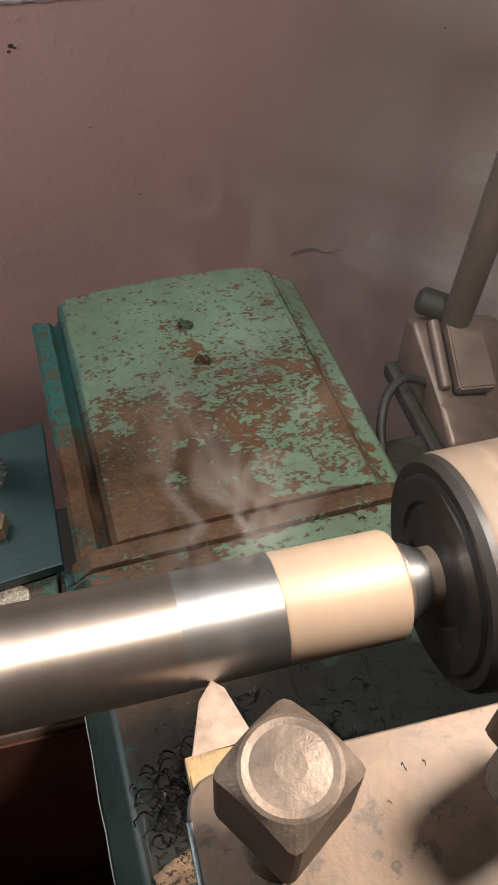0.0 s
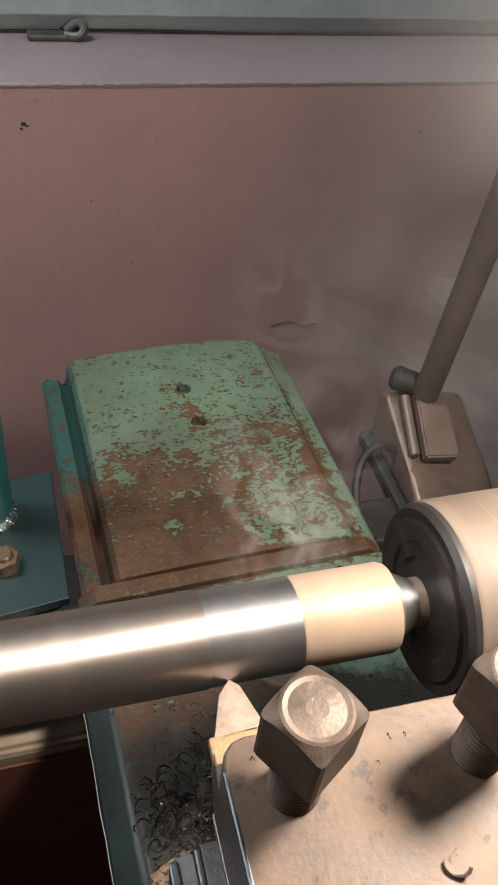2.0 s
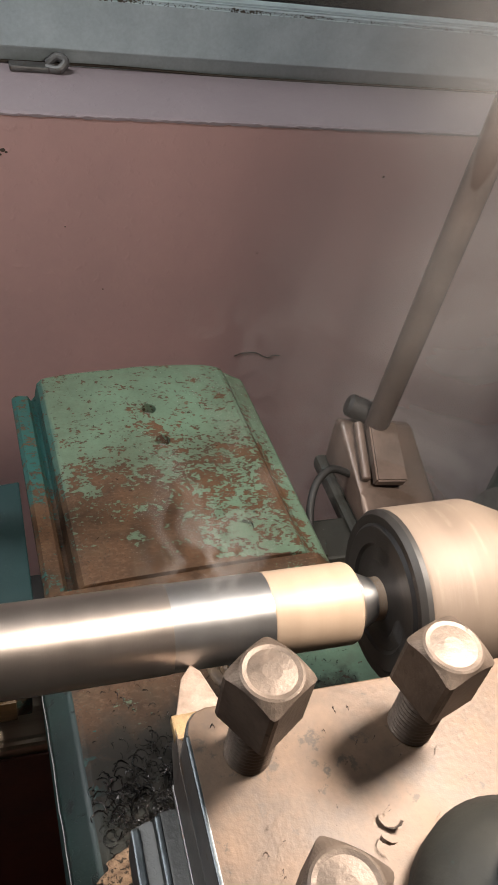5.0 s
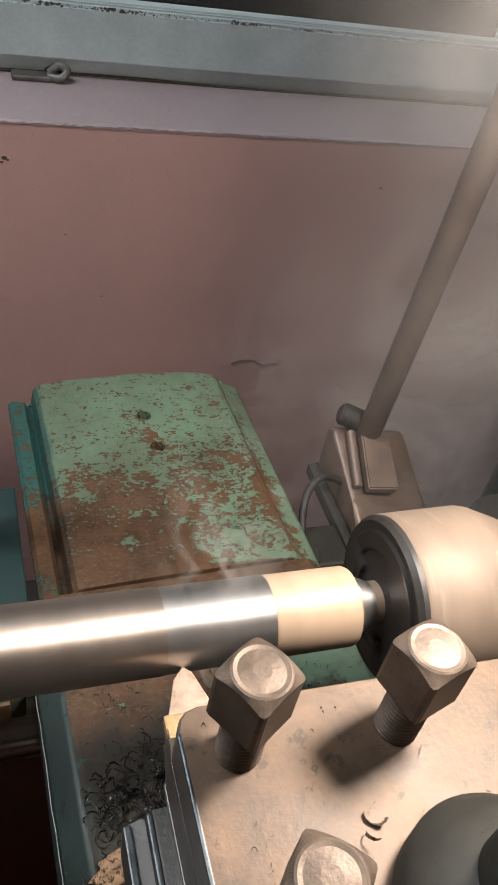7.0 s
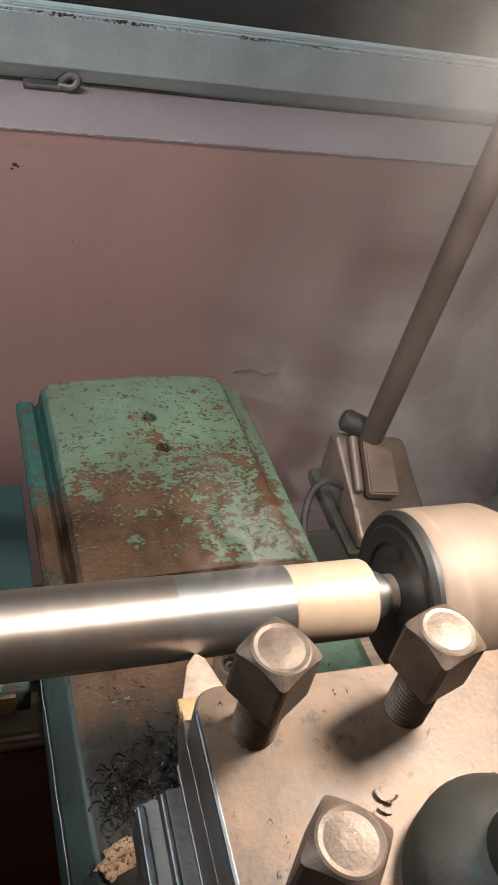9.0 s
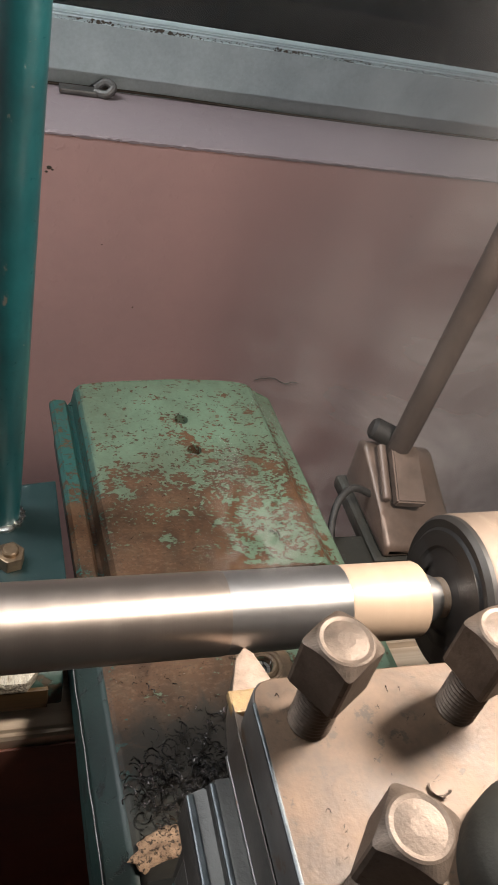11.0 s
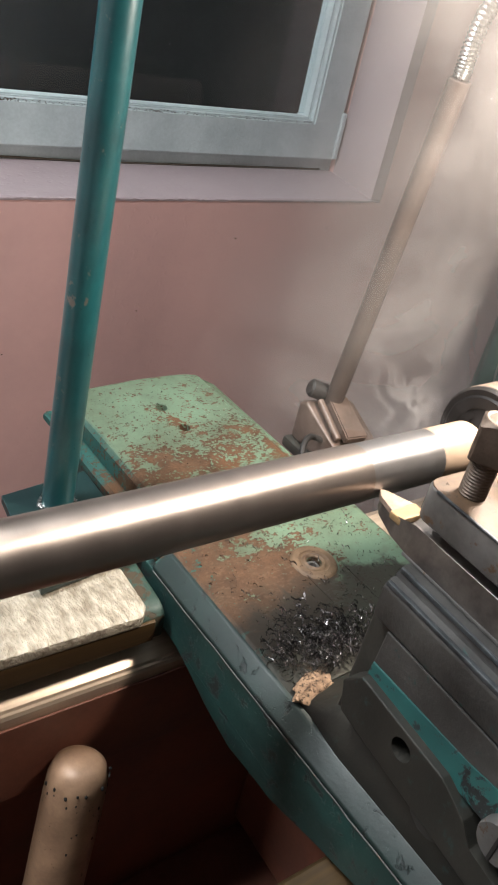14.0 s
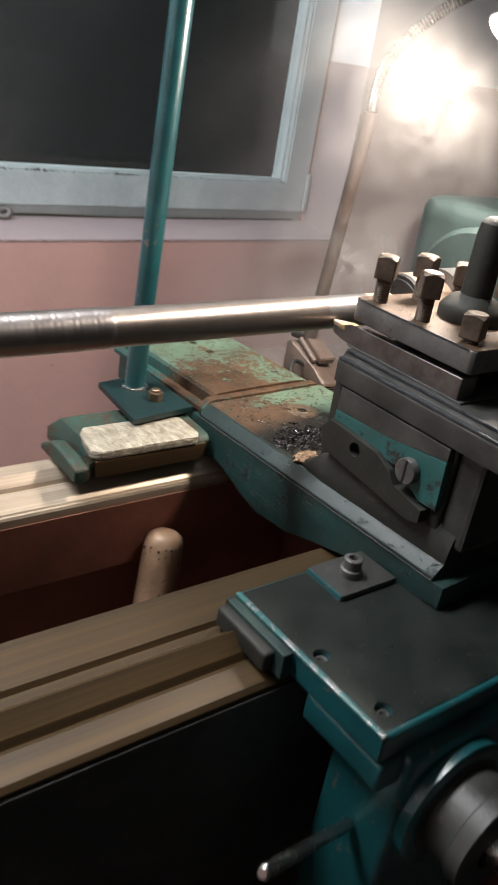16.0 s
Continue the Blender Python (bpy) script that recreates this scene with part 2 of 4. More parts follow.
def smoke(name, density, scale, detail, curly, low, high, threads=False):
    """Thin smoke: lit white haze, torn into streaks, fading out towards the rim of each sheet."""
    m, nt, b = nodes_of(name)
    nt.nodes.remove(b)
    uv = nt.nodes.new("ShaderNodeUVMap")
    sep = nt.nodes.new("ShaderNodeSeparateXYZ")
    nt.links.new(uv.outputs[0], sep.inputs[0])

    def fade(sock, power):
        q = calc(nt, "MULTIPLY", calc(nt, "MULTIPLY", sock, calc(nt, "SUBTRACT", 1.0, sock)), 4.0)
        return calc(nt, "POWER", calc(nt, "MAXIMUM", q, 0.0), power)

    rim = calc(nt, "MULTIPLY", fade(sep.outputs[0], 2.2), fade(sep.outputs[1], 2.0))
    info = nt.nodes.new("ShaderNodeObjectInfo")
    tc = nt.nodes.new("ShaderNodeTexCoord")
    off = nt.nodes.new("ShaderNodeVectorMath")
    nt.links.new(tc.outputs["Object"], off.inputs[0])
    comb = nt.nodes.new("ShaderNodeCombineXYZ")
    for k in range(3):
        nt.links.new(calc(nt, "MULTIPLY", info.outputs["Random"], 17.0 + 9 * k), comb.inputs[k])
    nt.links.new(comb.outputs[0], off.inputs[1])
    n1 = noise_tex(nt, off.outputs[0], scale, detail, 0.5, curly)
    n2 = noise_tex(nt, off.outputs[0], scale * 0.4, 2, 0.5, 0.6)
    if threads:       # curled filaments lie where the field crosses its middle
        n1 = calc(nt, "SUBTRACT", 1.0, calc(nt, "MULTIPLY", calc(nt, "ABSOLUTE", calc(nt, "SUBTRACT", n1, 0.5)), 3.0))
    body = calc(nt, "MULTIPLY", ramp(nt, n1, [(low, 0.0), (high, 1.0)]), ramp(nt, n2, [(0.42, 0.0), (0.68, 1.0)] if threads else [(0.26, 0.5), (0.66, 1.0)]))
    alpha = calc(nt, "MINIMUM", calc(nt, "MULTIPLY", calc(nt, "MULTIPLY", body, rim), density), 0.9)
    white = add(nt, "ShaderNodeBsdfDiffuse", Color=(0.92, 0.88, 0.85, 1))
    back = add(nt, "ShaderNodeBsdfTranslucent", Color=(0.92, 0.88, 0.85, 1))
    half = add(nt, "ShaderNodeMixShader", Fac=0.5)
    nt.links.new(white.outputs[0], half.inputs[1])
    nt.links.new(back.outputs[0], half.inputs[2])
    clear = nt.nodes.new("ShaderNodeBsdfTransparent")
    out = nt.nodes.new("ShaderNodeMixShader")
    nt.links.new(alpha, out.inputs[0])
    nt.links.new(clear.outputs[0], out.inputs[1])
    nt.links.new(half.outputs[0], out.inputs[2])
    nt.links.new(out.outputs[0], nt.nodes["Material Output"].inputs[0])
    return m


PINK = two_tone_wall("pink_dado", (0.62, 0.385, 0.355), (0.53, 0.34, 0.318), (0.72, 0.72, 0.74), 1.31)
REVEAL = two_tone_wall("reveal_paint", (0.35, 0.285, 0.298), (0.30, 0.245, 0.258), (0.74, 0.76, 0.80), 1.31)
PLAIN = surface("limewash", (0.55, 0.52, 0.48), (0.45, 0.42, 0.38), 0.8, scale=2.0, fine=60)
FLOOR = surface("concrete", (0.06, 0.055, 0.05), (0.03, 0.028, 0.026), 0.8, scale=4.0, fine=90)
PVC = surface("window_plastic", (0.50, 0.58, 0.60), (0.41, 0.48, 0.50), 0.38, scale=14, fine=200, relief=0.05, spots=(0.2, 0.17, 0.14), spot_at=0.70)
DIRT = surface("sill_dirt", (0.10, 0.08, 0.06), (0.05, 0.04, 0.03), 0.9, scale=80, fine=500, relief=0.6, dist=0.001)
GLASS = clear_glass()
NIGHT = surface("night_dark", (0.005, 0.005, 0.006), (0.002, 0.002, 0.003), 0.9, scale=3, fine=20, relief=0.0)
COVER = worn_cover()
TEAL = chipped_paint("teal_enamel", (0.010, 0.098, 0.108), (0.007, 0.058, 0.066), (0.22, 0.19, 0.16), at=0.60, rough=0.30, coat=0.7)
TEAL_OILY = chipped_paint("oily_teal_enamel", (0.011, 0.055, 0.049), (0.007, 0.025, 0.023), (0.026, 0.029, 0.028), at=0.55, scale=60.0, rough=0.5, coat=0.1, relief=0.8)
TEAL_SCRAPED = chipped_paint("scraped_teal_enamel", (0.022, 0.125, 0.118), (0.018, 0.085, 0.082), (0.05, 0.055, 0.057), at=0.545, scale=50.0, rough=0.45, under_metal=0.5)
TEAL_PALE = chipped_paint("grey_teal_enamel", (0.040, 0.062, 0.058), (0.03, 0.046, 0.043), (0.08, 0.075, 0.07), at=0.60)
SHOULDER = chipped_paint("dull_oily_teal", (0.009, 0.029, 0.026), (0.006, 0.016, 0.015), (0.018, 0.024, 0.024), at=0.56, scale=70.0, rough=0.47, coat=0.0, relief=0.6)
GRIMY = surface("grimy_casting", (0.030, 0.028, 0.022), (0.017, 0.017, 0.014), 0.62, 0.15, scale=26, fine=260, relief=0.3, dist=0.0008, spots=(0.020, 0.036, 0.033), spot_at=0.60)
FOOT = chipped_paint("dark_teal_plate_paint", (0.005, 0.026, 0.027), (0.004, 0.017, 0.018), (0.20, 0.19, 0.17), at=0.65, scale=330.0, rough=0.42, coat=0.1)
# For thin edge strips: rubbed metal with a cool highlight put into its colour.
EDGE = surface("rubbed_edge_glint", (0.125, 0.140, 0.150), (0.050, 0.057, 0.061), 0.42, 0.7, scale=90, fine=600, relief=0.3)
CORRODED = chipped_paint("corroded_teal", (0.030, 0.080, 0.062), (0.020, 0.045, 0.034), (0.075, 0.055, 0.034), at=0.50, scale=80.0, rough=0.55, coat=0.0, relief=0.6)
OILED = surface("oiled_black_face", (0.021, 0.025, 0.022), (0.010, 0.014, 0.012), 0.46, 0.25, scale=30, fine=260, relief=0.25, dist=0.0008, spots=(0.06, 0.055, 0.045), spot_at=0.64)
RUBBED = chipped_paint("rubbed_teal_glint", (0.06, 0.20, 0.20), (0.03, 0.12, 0.12), (0.35, 0.36, 0.36), at=0.50, scale=70.0, rough=0.35, under_metal=0.6)
IRON = surface("dark_iron", (0.185, 0.180, 0.174), (0.095, 0.092, 0.089), 0.45, 0.45, scale=24, fine=260, relief=0.15, spots=(0.1, 0.065, 0.04), spot_at=0.6)
IRON_OILY = surface("oily_iron", (0.080, 0.078, 0.073), (0.036, 0.035, 0.033), 0.48, 0.3, scale=26, fine=300, relief=0.35, spots=(0.025, 0.06, 0.056), spot_at=0.63, dist=0.001)
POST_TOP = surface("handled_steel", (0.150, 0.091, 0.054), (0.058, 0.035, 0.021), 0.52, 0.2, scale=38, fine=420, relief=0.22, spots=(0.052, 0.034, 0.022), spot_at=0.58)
BOLT = surface("bolt_steel", (0.16, 0.118, 0.090), (0.085, 0.062, 0.047), 0.52, 0.45, scale=90, fine=500, relief=0.3, spots=(0.06, 0.042, 0.03), spot_at=0.62)
# Same way steel twice: shade in front, lamp light behind, put into the colours.
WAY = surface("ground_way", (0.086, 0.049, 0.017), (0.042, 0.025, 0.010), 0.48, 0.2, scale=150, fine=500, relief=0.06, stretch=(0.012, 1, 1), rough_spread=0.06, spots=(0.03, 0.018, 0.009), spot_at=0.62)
WAY_LIT = surface("lamplit_ground_way", (0.66, 0.54, 0.42), (0.50, 0.39, 0.29), 0.36, 0.45, scale=170, fine=500, relief=0.06, stretch=(0.012, 1, 1), rough_spread=0.06)
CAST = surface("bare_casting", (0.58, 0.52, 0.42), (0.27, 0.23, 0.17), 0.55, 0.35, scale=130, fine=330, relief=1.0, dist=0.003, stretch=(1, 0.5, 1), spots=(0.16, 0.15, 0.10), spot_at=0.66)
TURNED = turned("turned_steel", (0.50, 0.43, 0.385), (0.40, 0.34, 0.30), 0.40, 0.95, relief=0.2)
FRESH = turned("fresh_cut_steel", (0.56, 0.54, 0.53), (0.46, 0.44, 0.43), 0.385, 0.95, rings=1500, relief=0.15)
BLACKBAR = turned("rolled_skin", (0.48, 0.44, 0.425), (0.35, 0.31, 0.30), 0.38, 0.9, rings=160, relief=0.4)
TAN = turned("heat_tinted_steel", (0.50, 0.37, 0.27), (0.33, 0.235, 0.165), 0.54, 0.25, rings=300, relief=0.2)
CHUCK = surface("chuck_body_steel", (0.235, 0.175, 0.132), (0.150, 0.110, 0.083), 0.62, 0.2, scale=45, fine=420, relief=0.25, spots=(0.36, 0.29, 0.23), spot_at=0.62)
BLACK = surface("blackened_face", (0.034, 0.030, 0.027), (0.018, 0.016, 0.015), 0.5, 0.2, scale=60, fine=300, relief=0.4)
CARBIDE = surface("brazed_gold_tip", (0.36, 0.235, 0.105), (0.22, 0.145, 0.075), 0.55, 0.15, scale=160, fine=900, relief=0.5)
TOOLSTEEL = surface("tool_shank_steel", (0.20, 0.18, 0.165), (0.10, 0.09, 0.085), 0.4, 0.7, scale=50, fine=300)
BRASS = surface("stained_bolt", (0.30, 0.22, 0.14), (0.15, 0.105, 0.07), 0.35, 0.7, scale=80, fine=500)
SHINY = surface("bright_steel", (0.6, 0.6, 0.58), (0.42, 0.42, 0.4), 0.25, 1.0, scale=60, fine=400)
CHIPM = surface("steel_chip", (0.58, 0.56, 0.55), (0.10, 0.09, 0.09), 0.22, 0.95, scale=160, fine=900)
CLAY = surface("dried_sludge", (0.36, 0.24, 0.155), (0.19, 0.12, 0.075), 0.85, 0.0, scale=150, fine=800, relief=0.7, dist=0.0015, spots=(0.03, 0.02, 0.012), spot_at=0.53)
HOLDER = surface("grey_brown_housing", (0.165, 0.115, 0.092), (0.10, 0.072, 0.058), 0.42, 0.25, scale=30, fine=300, relief=0.15)
TUBE = surface("brown_conduit", (0.085, 0.060, 0.050), (0.055, 0.039, 0.033), 0.55, 0.1, scale=20, fine=200)
RUBBER = surface("black_cable", (0.016, 0.014, 0.013), (0.010, 0.009, 0.008), 0.65, scale=60, fine=300)
CLAY_TIP = surface("dusty_tip", (0.40, 0.30, 0.235), (0.25, 0.18, 0.135), 0.6, 0.2, scale=150, fine=800, relief=0.5)
REDLEAD = surface("red_lead_paint", (0.27, 0.098, 0.062), (0.16, 0.065, 0.045), 0.55, scale=9, fine=160, relief=0.3)
RUSTY = surface("rubbed_rust", (0.16, 0.105, 0.06), (0.07, 0.042, 0.024), 0.6, 0.1, scale=90, fine=500, relief=0.5)
PIPE = surface("dusty_spout", (0.42, 0.26, 0.16), (0.24, 0.145, 0.09), 0.45, 0.1, scale=30, fine=260, spots=(0.06, 0.04, 0.025), spot_at=0.63)
BULB = glowing("lit_bulb", (1.0, 0.9, 0.78), 60.0)
SHADE = surface("enamel_shade", (0.75, 0.74, 0.70), (0.62, 0.6, 0.56), 0.35, scale=20, fine=100)
TUBELIGHT = glowing("tube_light", (1.0, 0.96, 0.9), 4.0)
WISP = smoke("smoke_wisp", 0.25, 34.0, 3.0, 1.0, 0.66, 1.0, True)
HAZE = smoke("smoke_haze", 0.70, 5.0, 5.0, 1.0, 0.28, 0.80)
VEIL = smoke("smoke_veil", 0.58, 6.0, 4.0, 0.8, 0.20, 0.80)
GLOW = smoke("lamp_smoke", 0.62, 13.0, 5.0, 0.8, 0.15, 0.85)

# ---- mesh helpers ----


def part(name, bm, material, parent, label="", smooth=False):
    """One mesh object; the mesh is built in world places and moved into its parent's space."""
    me = bpy.data.meshes.new(name)
    up = parent
    base = Vector((0, 0, 0))
    while up is not None:
        base += up.location
        up = up.parent
    bmesh.ops.translate(bm, verts=bm.verts, vec=-base)
    bmesh.ops.recalc_face_normals(bm, faces=bm.faces)
    bm.to_mesh(me)
    bm.free()
    if smooth:
        for p in me.polygons:
            p.use_smooth = True
        me.set_sharp_from_angle(angle=radians(38))
    me.materials.append(material)
    ob = new(name, me)
    ob.parent = parent
    if label:
        tagged(ob, label)
    return ob


def thing(name, base, label, category, group="", kind=""):
    ob = new(name)
    ob.empty_display_size = 0.02
    ob.location = base
    return tagged(ob, label, category, group, kind)


def single(name, bm, material, label, category, base, group="", kind="", smooth=False):
    ob = part(name, bm, material, None, "", smooth)
    ob.data.transform(Matrix.Translation(-Vector(base)))
    ob.location = base
    return tagged(ob, label, category, group, kind)


def box(x0, x1, y0, y1, z0, z1, bevel=0.002, seg=2, bm=None):
    bm = bm or bmesh.new()
    vs = [bm.verts.new((x, y, z)) for x in (x0, x1) for y in (y0, y1) for z in (z0, z1)]
    fs = [(0, 1, 3, 2), (4, 6, 7, 5), (0, 4, 5, 1), (2, 3, 7, 6), (0, 2, 6, 4), (1, 5, 7, 3)]
    faces = [bm.faces.new([vs[i] for i in f]) for f in fs]
    if bevel:
        edges = list({e for f in faces for e in f.edges})
        bmesh.ops.bevel(bm, geom=edges, offset=bevel, segments=seg, affect="EDGES", profile=0.6)
    return bm


def prism(points, axis, a, b, bevel=0.0, seg=2):
    """A closed outline swept from a to b along an axis. Outline: (y, z) for x, (x, z) for y, (x, y) for z."""
    bm = bmesh.new()

    def at(p, s):
        return {"x": (s, p[0], p[1]), "y": (p[0], s, p[1]), "z": (p[0], p[1], s)}[axis]

    lo, hi = [bm.verts.new(at(p, a)) for p in points], [bm.verts.new(at(p, b)) for p in points]
    n = len(points)
    bm.faces.new(lo)
    bm.faces.new(hi[::-1])
    for i in range(n):
        bm.faces.new((lo[i], lo[(i + 1) % n], hi[(i + 1) % n], hi[i]))
    if bevel:
        bmesh.ops.bevel(bm, geom=bm.edges[:], offset=bevel, segments=seg, affect="EDGES", profile=0.6)
    return bm


def spun(profile, m=None, steps=48, bm=None):
    """A profile of (along, radius) turned round the local x axis."""
    bm = bm or bmesh.new()
    m = m or Matrix()
    rings = []
    for s, r in profile:
        if r < 1e-6:
            rings.append([bm.verts.new(m @ Vector((s, 0, 0)))])
        else:
            rings.append([bm.verts.new(m @ Vector((s, r * math.cos(k * math.tau / steps), r * math.sin(k * math.tau / steps)))) for k in range(steps)])
    for p, q in zip(rings, rings[1:]):
        for k in range(steps):
            j = (k + 1) % steps
            if len(p) == 1 and len(q) > 1:
                bm.faces.new((p[0], q[k], q[j]))
            elif len(q) == 1 and len(p) > 1:
                bm.faces.new((p[k], p[j], q[0]))
            elif len(p) > 1:
                bm.faces.new((p[k], p[j], q[j], q[k]))
    return bm


def upright(x, y, z=0.0):
    """Turns the local x axis of spun() into z, at a place."""
    return Matrix.Translation((x, y, z)) @ Matrix.Rotation(radians(-90), 4, "Y")


def between(a, b):
    a, b = Vector(a), Vector(b)
    return Matrix.Translation(a) @ (b - a).to_track_quat("X", "Z").to_matrix().to_4x4(), (b - a).length


def rod(a, b, r, cap=0.001, steps=24, bm=None):
    m, n = between(a, b)
    return spun([(0, 0), (0, r - cap), (cap, r), (n - cap, r), (n, r - cap), (n, 0)], m, steps, bm)


def hose(points, r, steps=10, ridges=0.0, bm=None):
    """A tube along a smooth curve through points; ridges swell it in turn, as on a flexible conduit."""
    bm = bm or bmesh.new()
    pts = [Vector(p) for p in points]
    line = []
    for i in range(len(pts) - 1):
        p0, p1, p2, p3 = pts[max(i - 1, 0)], pts[i], pts[i + 1], pts[min(i + 2, len(pts) - 1)]
        count = 40 if ridges else 14
        for k in range(count):
            u = k / count
            line.append(0.5 * ((2 * p1) + (p2 - p0) * u + (2 * p0 - 5 * p1 + 4 * p2 - p3) * u * u + (3 * p1 - p0 - 3 * p2 + p3) * u ** 3))
    line.append(pts[-1])
    rings = []
    side = Vector((0.3, 0.8, 0.1)).normalized()
    for i, p in enumerate(line):
        d = (line[min(i + 1, len(line) - 1)] - line[max(i - 1, 0)]).normalized()
        side = (side - d * side.dot(d)).normalized()
        up = d.cross(side)
        rr = r * (1 + (ridges if i % 2 else 0))
        rings.append([bm.verts.new(p + (side * math.cos(k * math.tau / steps) + up * math.sin(k * math.tau / steps)) * rr) for k in range(steps)])
    for p, q in zip(rings, rings[1:]):
        for k in range(steps):
            bm.faces.new((p[k], p[(k + 1) % steps], q[(k + 1) % steps], q[k]))
    bm.faces.new(rings[0])
    bm.faces.new(rings[-1][::-1])
    return bm


def turned_by(bm, degrees, pivot):
    bmesh.ops.rotate(bm, verts=bm.verts, cent=pivot, matrix=Matrix.Rotation(radians(degrees), 3, "Z"))
    return bm


def drill(ob, cutters):
    """Cuts real holes through a part: each cutter is (place, direction, radius, depth) in world space."""
    up, base = ob.parent, Vector((0, 0, 0))
    while up is not None:
        base += up.location
        up = up.parent
    for place, way, r, depth in cutters:
        way = Vector(way).normalized()
        bm = rod(Vector(place) - way * depth - base, Vector(place) + way * 0.01 - base, r, 0.0001, 28)
        bmesh.ops.recalc_face_normals(bm, faces=bm.faces)
        me = bpy.data.meshes.new("cutter")
        bm.to_mesh(me)
        bm.free()
        tool = new("cutter", me)
        cut = ob.modifiers.new("hole", "BOOLEAN")
        cut.operation, cut.object, cut.solver = "DIFFERENCE", tool, "EXACT"
        tool.parent = ob.parent
        bpy.context.view_layer.update()
        done = bpy.data.meshes.new_from_object(ob.evaluated_get(bpy.context.evaluated_depsgraph_get()))
        ob.modifiers.clear()
        ob.data = done
        for p in done.polygons:
            p.use_smooth = False
        bpy.data.objects.remove(tool)


# ---- the room ----
WALL_Y, SILL_Z, FRAME_Y = 1.05, 0.864, 1.25
WX0, WX1, WZ1 = -0.75, 0.972, 2.15
FLOOR_Z = -0.22


def room():
    north = [(-2.6, WX0 - 0.03, FLOOR_Z, 2.7), (WX1 + 0.03, 2.2, FLOOR_Z, 2.7), (WX0 - 0.03, WX1 + 0.03, FLOOR_Z, SILL_Z - 0.006), (WX0 - 0.03, WX1 + 0.03, WZ1, 2.7)]
    bm = bmesh.new()
    for x0, x1, z0, z1 in north:
        box(x0, x1, WALL_Y, WALL_Y + 0.38, z0, z1, 0, bm=bm)
    single("wall_north", bm, PINK, "pink oil-painted plaster wall with stains and cracks", "wall", (0, WALL_Y, 0), kind="structure")
    # South and east walls stay unseen; darkened to dim the pane's reflections.
    single("wall_south", box(-2.6, 2.2, -2.3, -2.2, FLOOR_Z, 2.7, 0), FLOOR, "unseen wall, darkened to dim reflections in the glass", "wall", (0, -2.2, 0), kind="structure")
    single("wall_west", box(-2.7, -2.6, -2.3, 1.43, FLOOR_Z, 2.7, 0), PINK, "pink painted plaster side wall", "wall", (-2.6, 0, 0), kind="structure")
    single("wall_east", box(2.2, 2.3, -2.3, 1.43, FLOOR_Z, 2.7, 0), FLOOR, "unseen end wall, darkened to dim reflections in the glass", "wall", (2.2, 0, 0), kind="structure")
    single("ceiling", box(-2.7, 2.3, -2.3, 1.43, 2.7, 2.8, 0), PLAIN, "plain limewashed ceiling", "ceiling", (0, 0, 2.7), kind="structure")
    single("floor", box(-2.7, 2.3, -2.3, 1.43, FLOOR_Z - 0.1, FLOOR_Z, 0), FLOOR, "dark oily concrete workshop floor", "floor", (0, 0, FLOOR_Z), kind="structure")
    # splayed plaster reveal round the window
    bm = prism([(WALL_Y - 0.001, SILL_Z - 0.0055), (WALL_Y - 0.001, SILL_Z - 0.002), (WALL_Y + 0.004, SILL_Z), (FRAME_Y + 0.01, SILL_Z + 0.004), (FRAME_Y + 0.01, SILL_Z - 0.012)], "x", WX0 - 0.03, WX1 + 0.03)
    rnd = random.Random(4)
    bmesh.ops.subdivide_edges(bm, edges=[e for e in bm.edges if abs(e.verts[0].co.x - e.verts[1].co.x) > 1], cuts=260)
    for vert in bm.verts:
        if vert.co.y < WALL_Y + 0.002:
            vert.co.z += rnd.uniform(-0.0012, 0.0010)
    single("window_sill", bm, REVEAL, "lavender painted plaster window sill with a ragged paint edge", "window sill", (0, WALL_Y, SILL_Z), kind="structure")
    bm = prism([(WX1, WALL_Y - 0.001), (WX1 + 0.035, FRAME_Y + 0.01), (WX1 + 0.06, FRAME_Y + 0.01), (WX1 + 0.031, WALL_Y - 0.001)], "z", SILL_Z, WZ1)
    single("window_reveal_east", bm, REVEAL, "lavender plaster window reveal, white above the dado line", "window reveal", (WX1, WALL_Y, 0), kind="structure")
    bm = prism([(WX0, WALL_Y - 0.001), (WX0 - 0.03, WALL_Y - 0.001), (WX0 - 0.06, FRAME_Y + 0.01), (WX0 - 0.035, FRAME_Y + 0.01)], "z", SILL_Z, WZ1)
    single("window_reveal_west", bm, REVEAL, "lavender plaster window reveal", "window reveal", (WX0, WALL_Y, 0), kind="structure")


def ring_frame(x0, x1, z0, z1, w, y0, y1, bevel):
    """Four mitred bars round an opening."""
    bm = bmesh.new()
    outer = [(x0, z0), (x1, z0), (x1, z1), (x0, z1)]
    inner = [(x0 + w, z0 + w), (x1 - w, z0 + w), (x1 - w, z1 - w), (x0 + w, z1 - w)]
    for i in range(4):
        j = (i + 1) % 4
        quad = [outer[i], outer[j], inner[j], inner[i]]
        lo = [bm.verts.new((x, y0, z)) for x, z in quad]
        hi = [bm.verts.new((x, y1, z)) for x, z in quad]
        faces = [bm.faces.new(lo), bm.faces.new(hi[::-1])]
        for k in range(4):
            faces.append(bm.faces.new((lo[k], lo[(k + 1) % 4], hi[(k + 1) % 4], hi[k])))
        along = [e for f in faces for e in f.edges if len({e.verts[0], e.verts[1]} & {lo[0], lo[1]}) == 2 or len({e.verts[0], e.verts[1]} & {lo[2], lo[3]}) == 2]
        bmesh.ops.bevel(bm, geom=list(set(along)), offset=bevel, segments=2, affect="EDGES")
    return bm


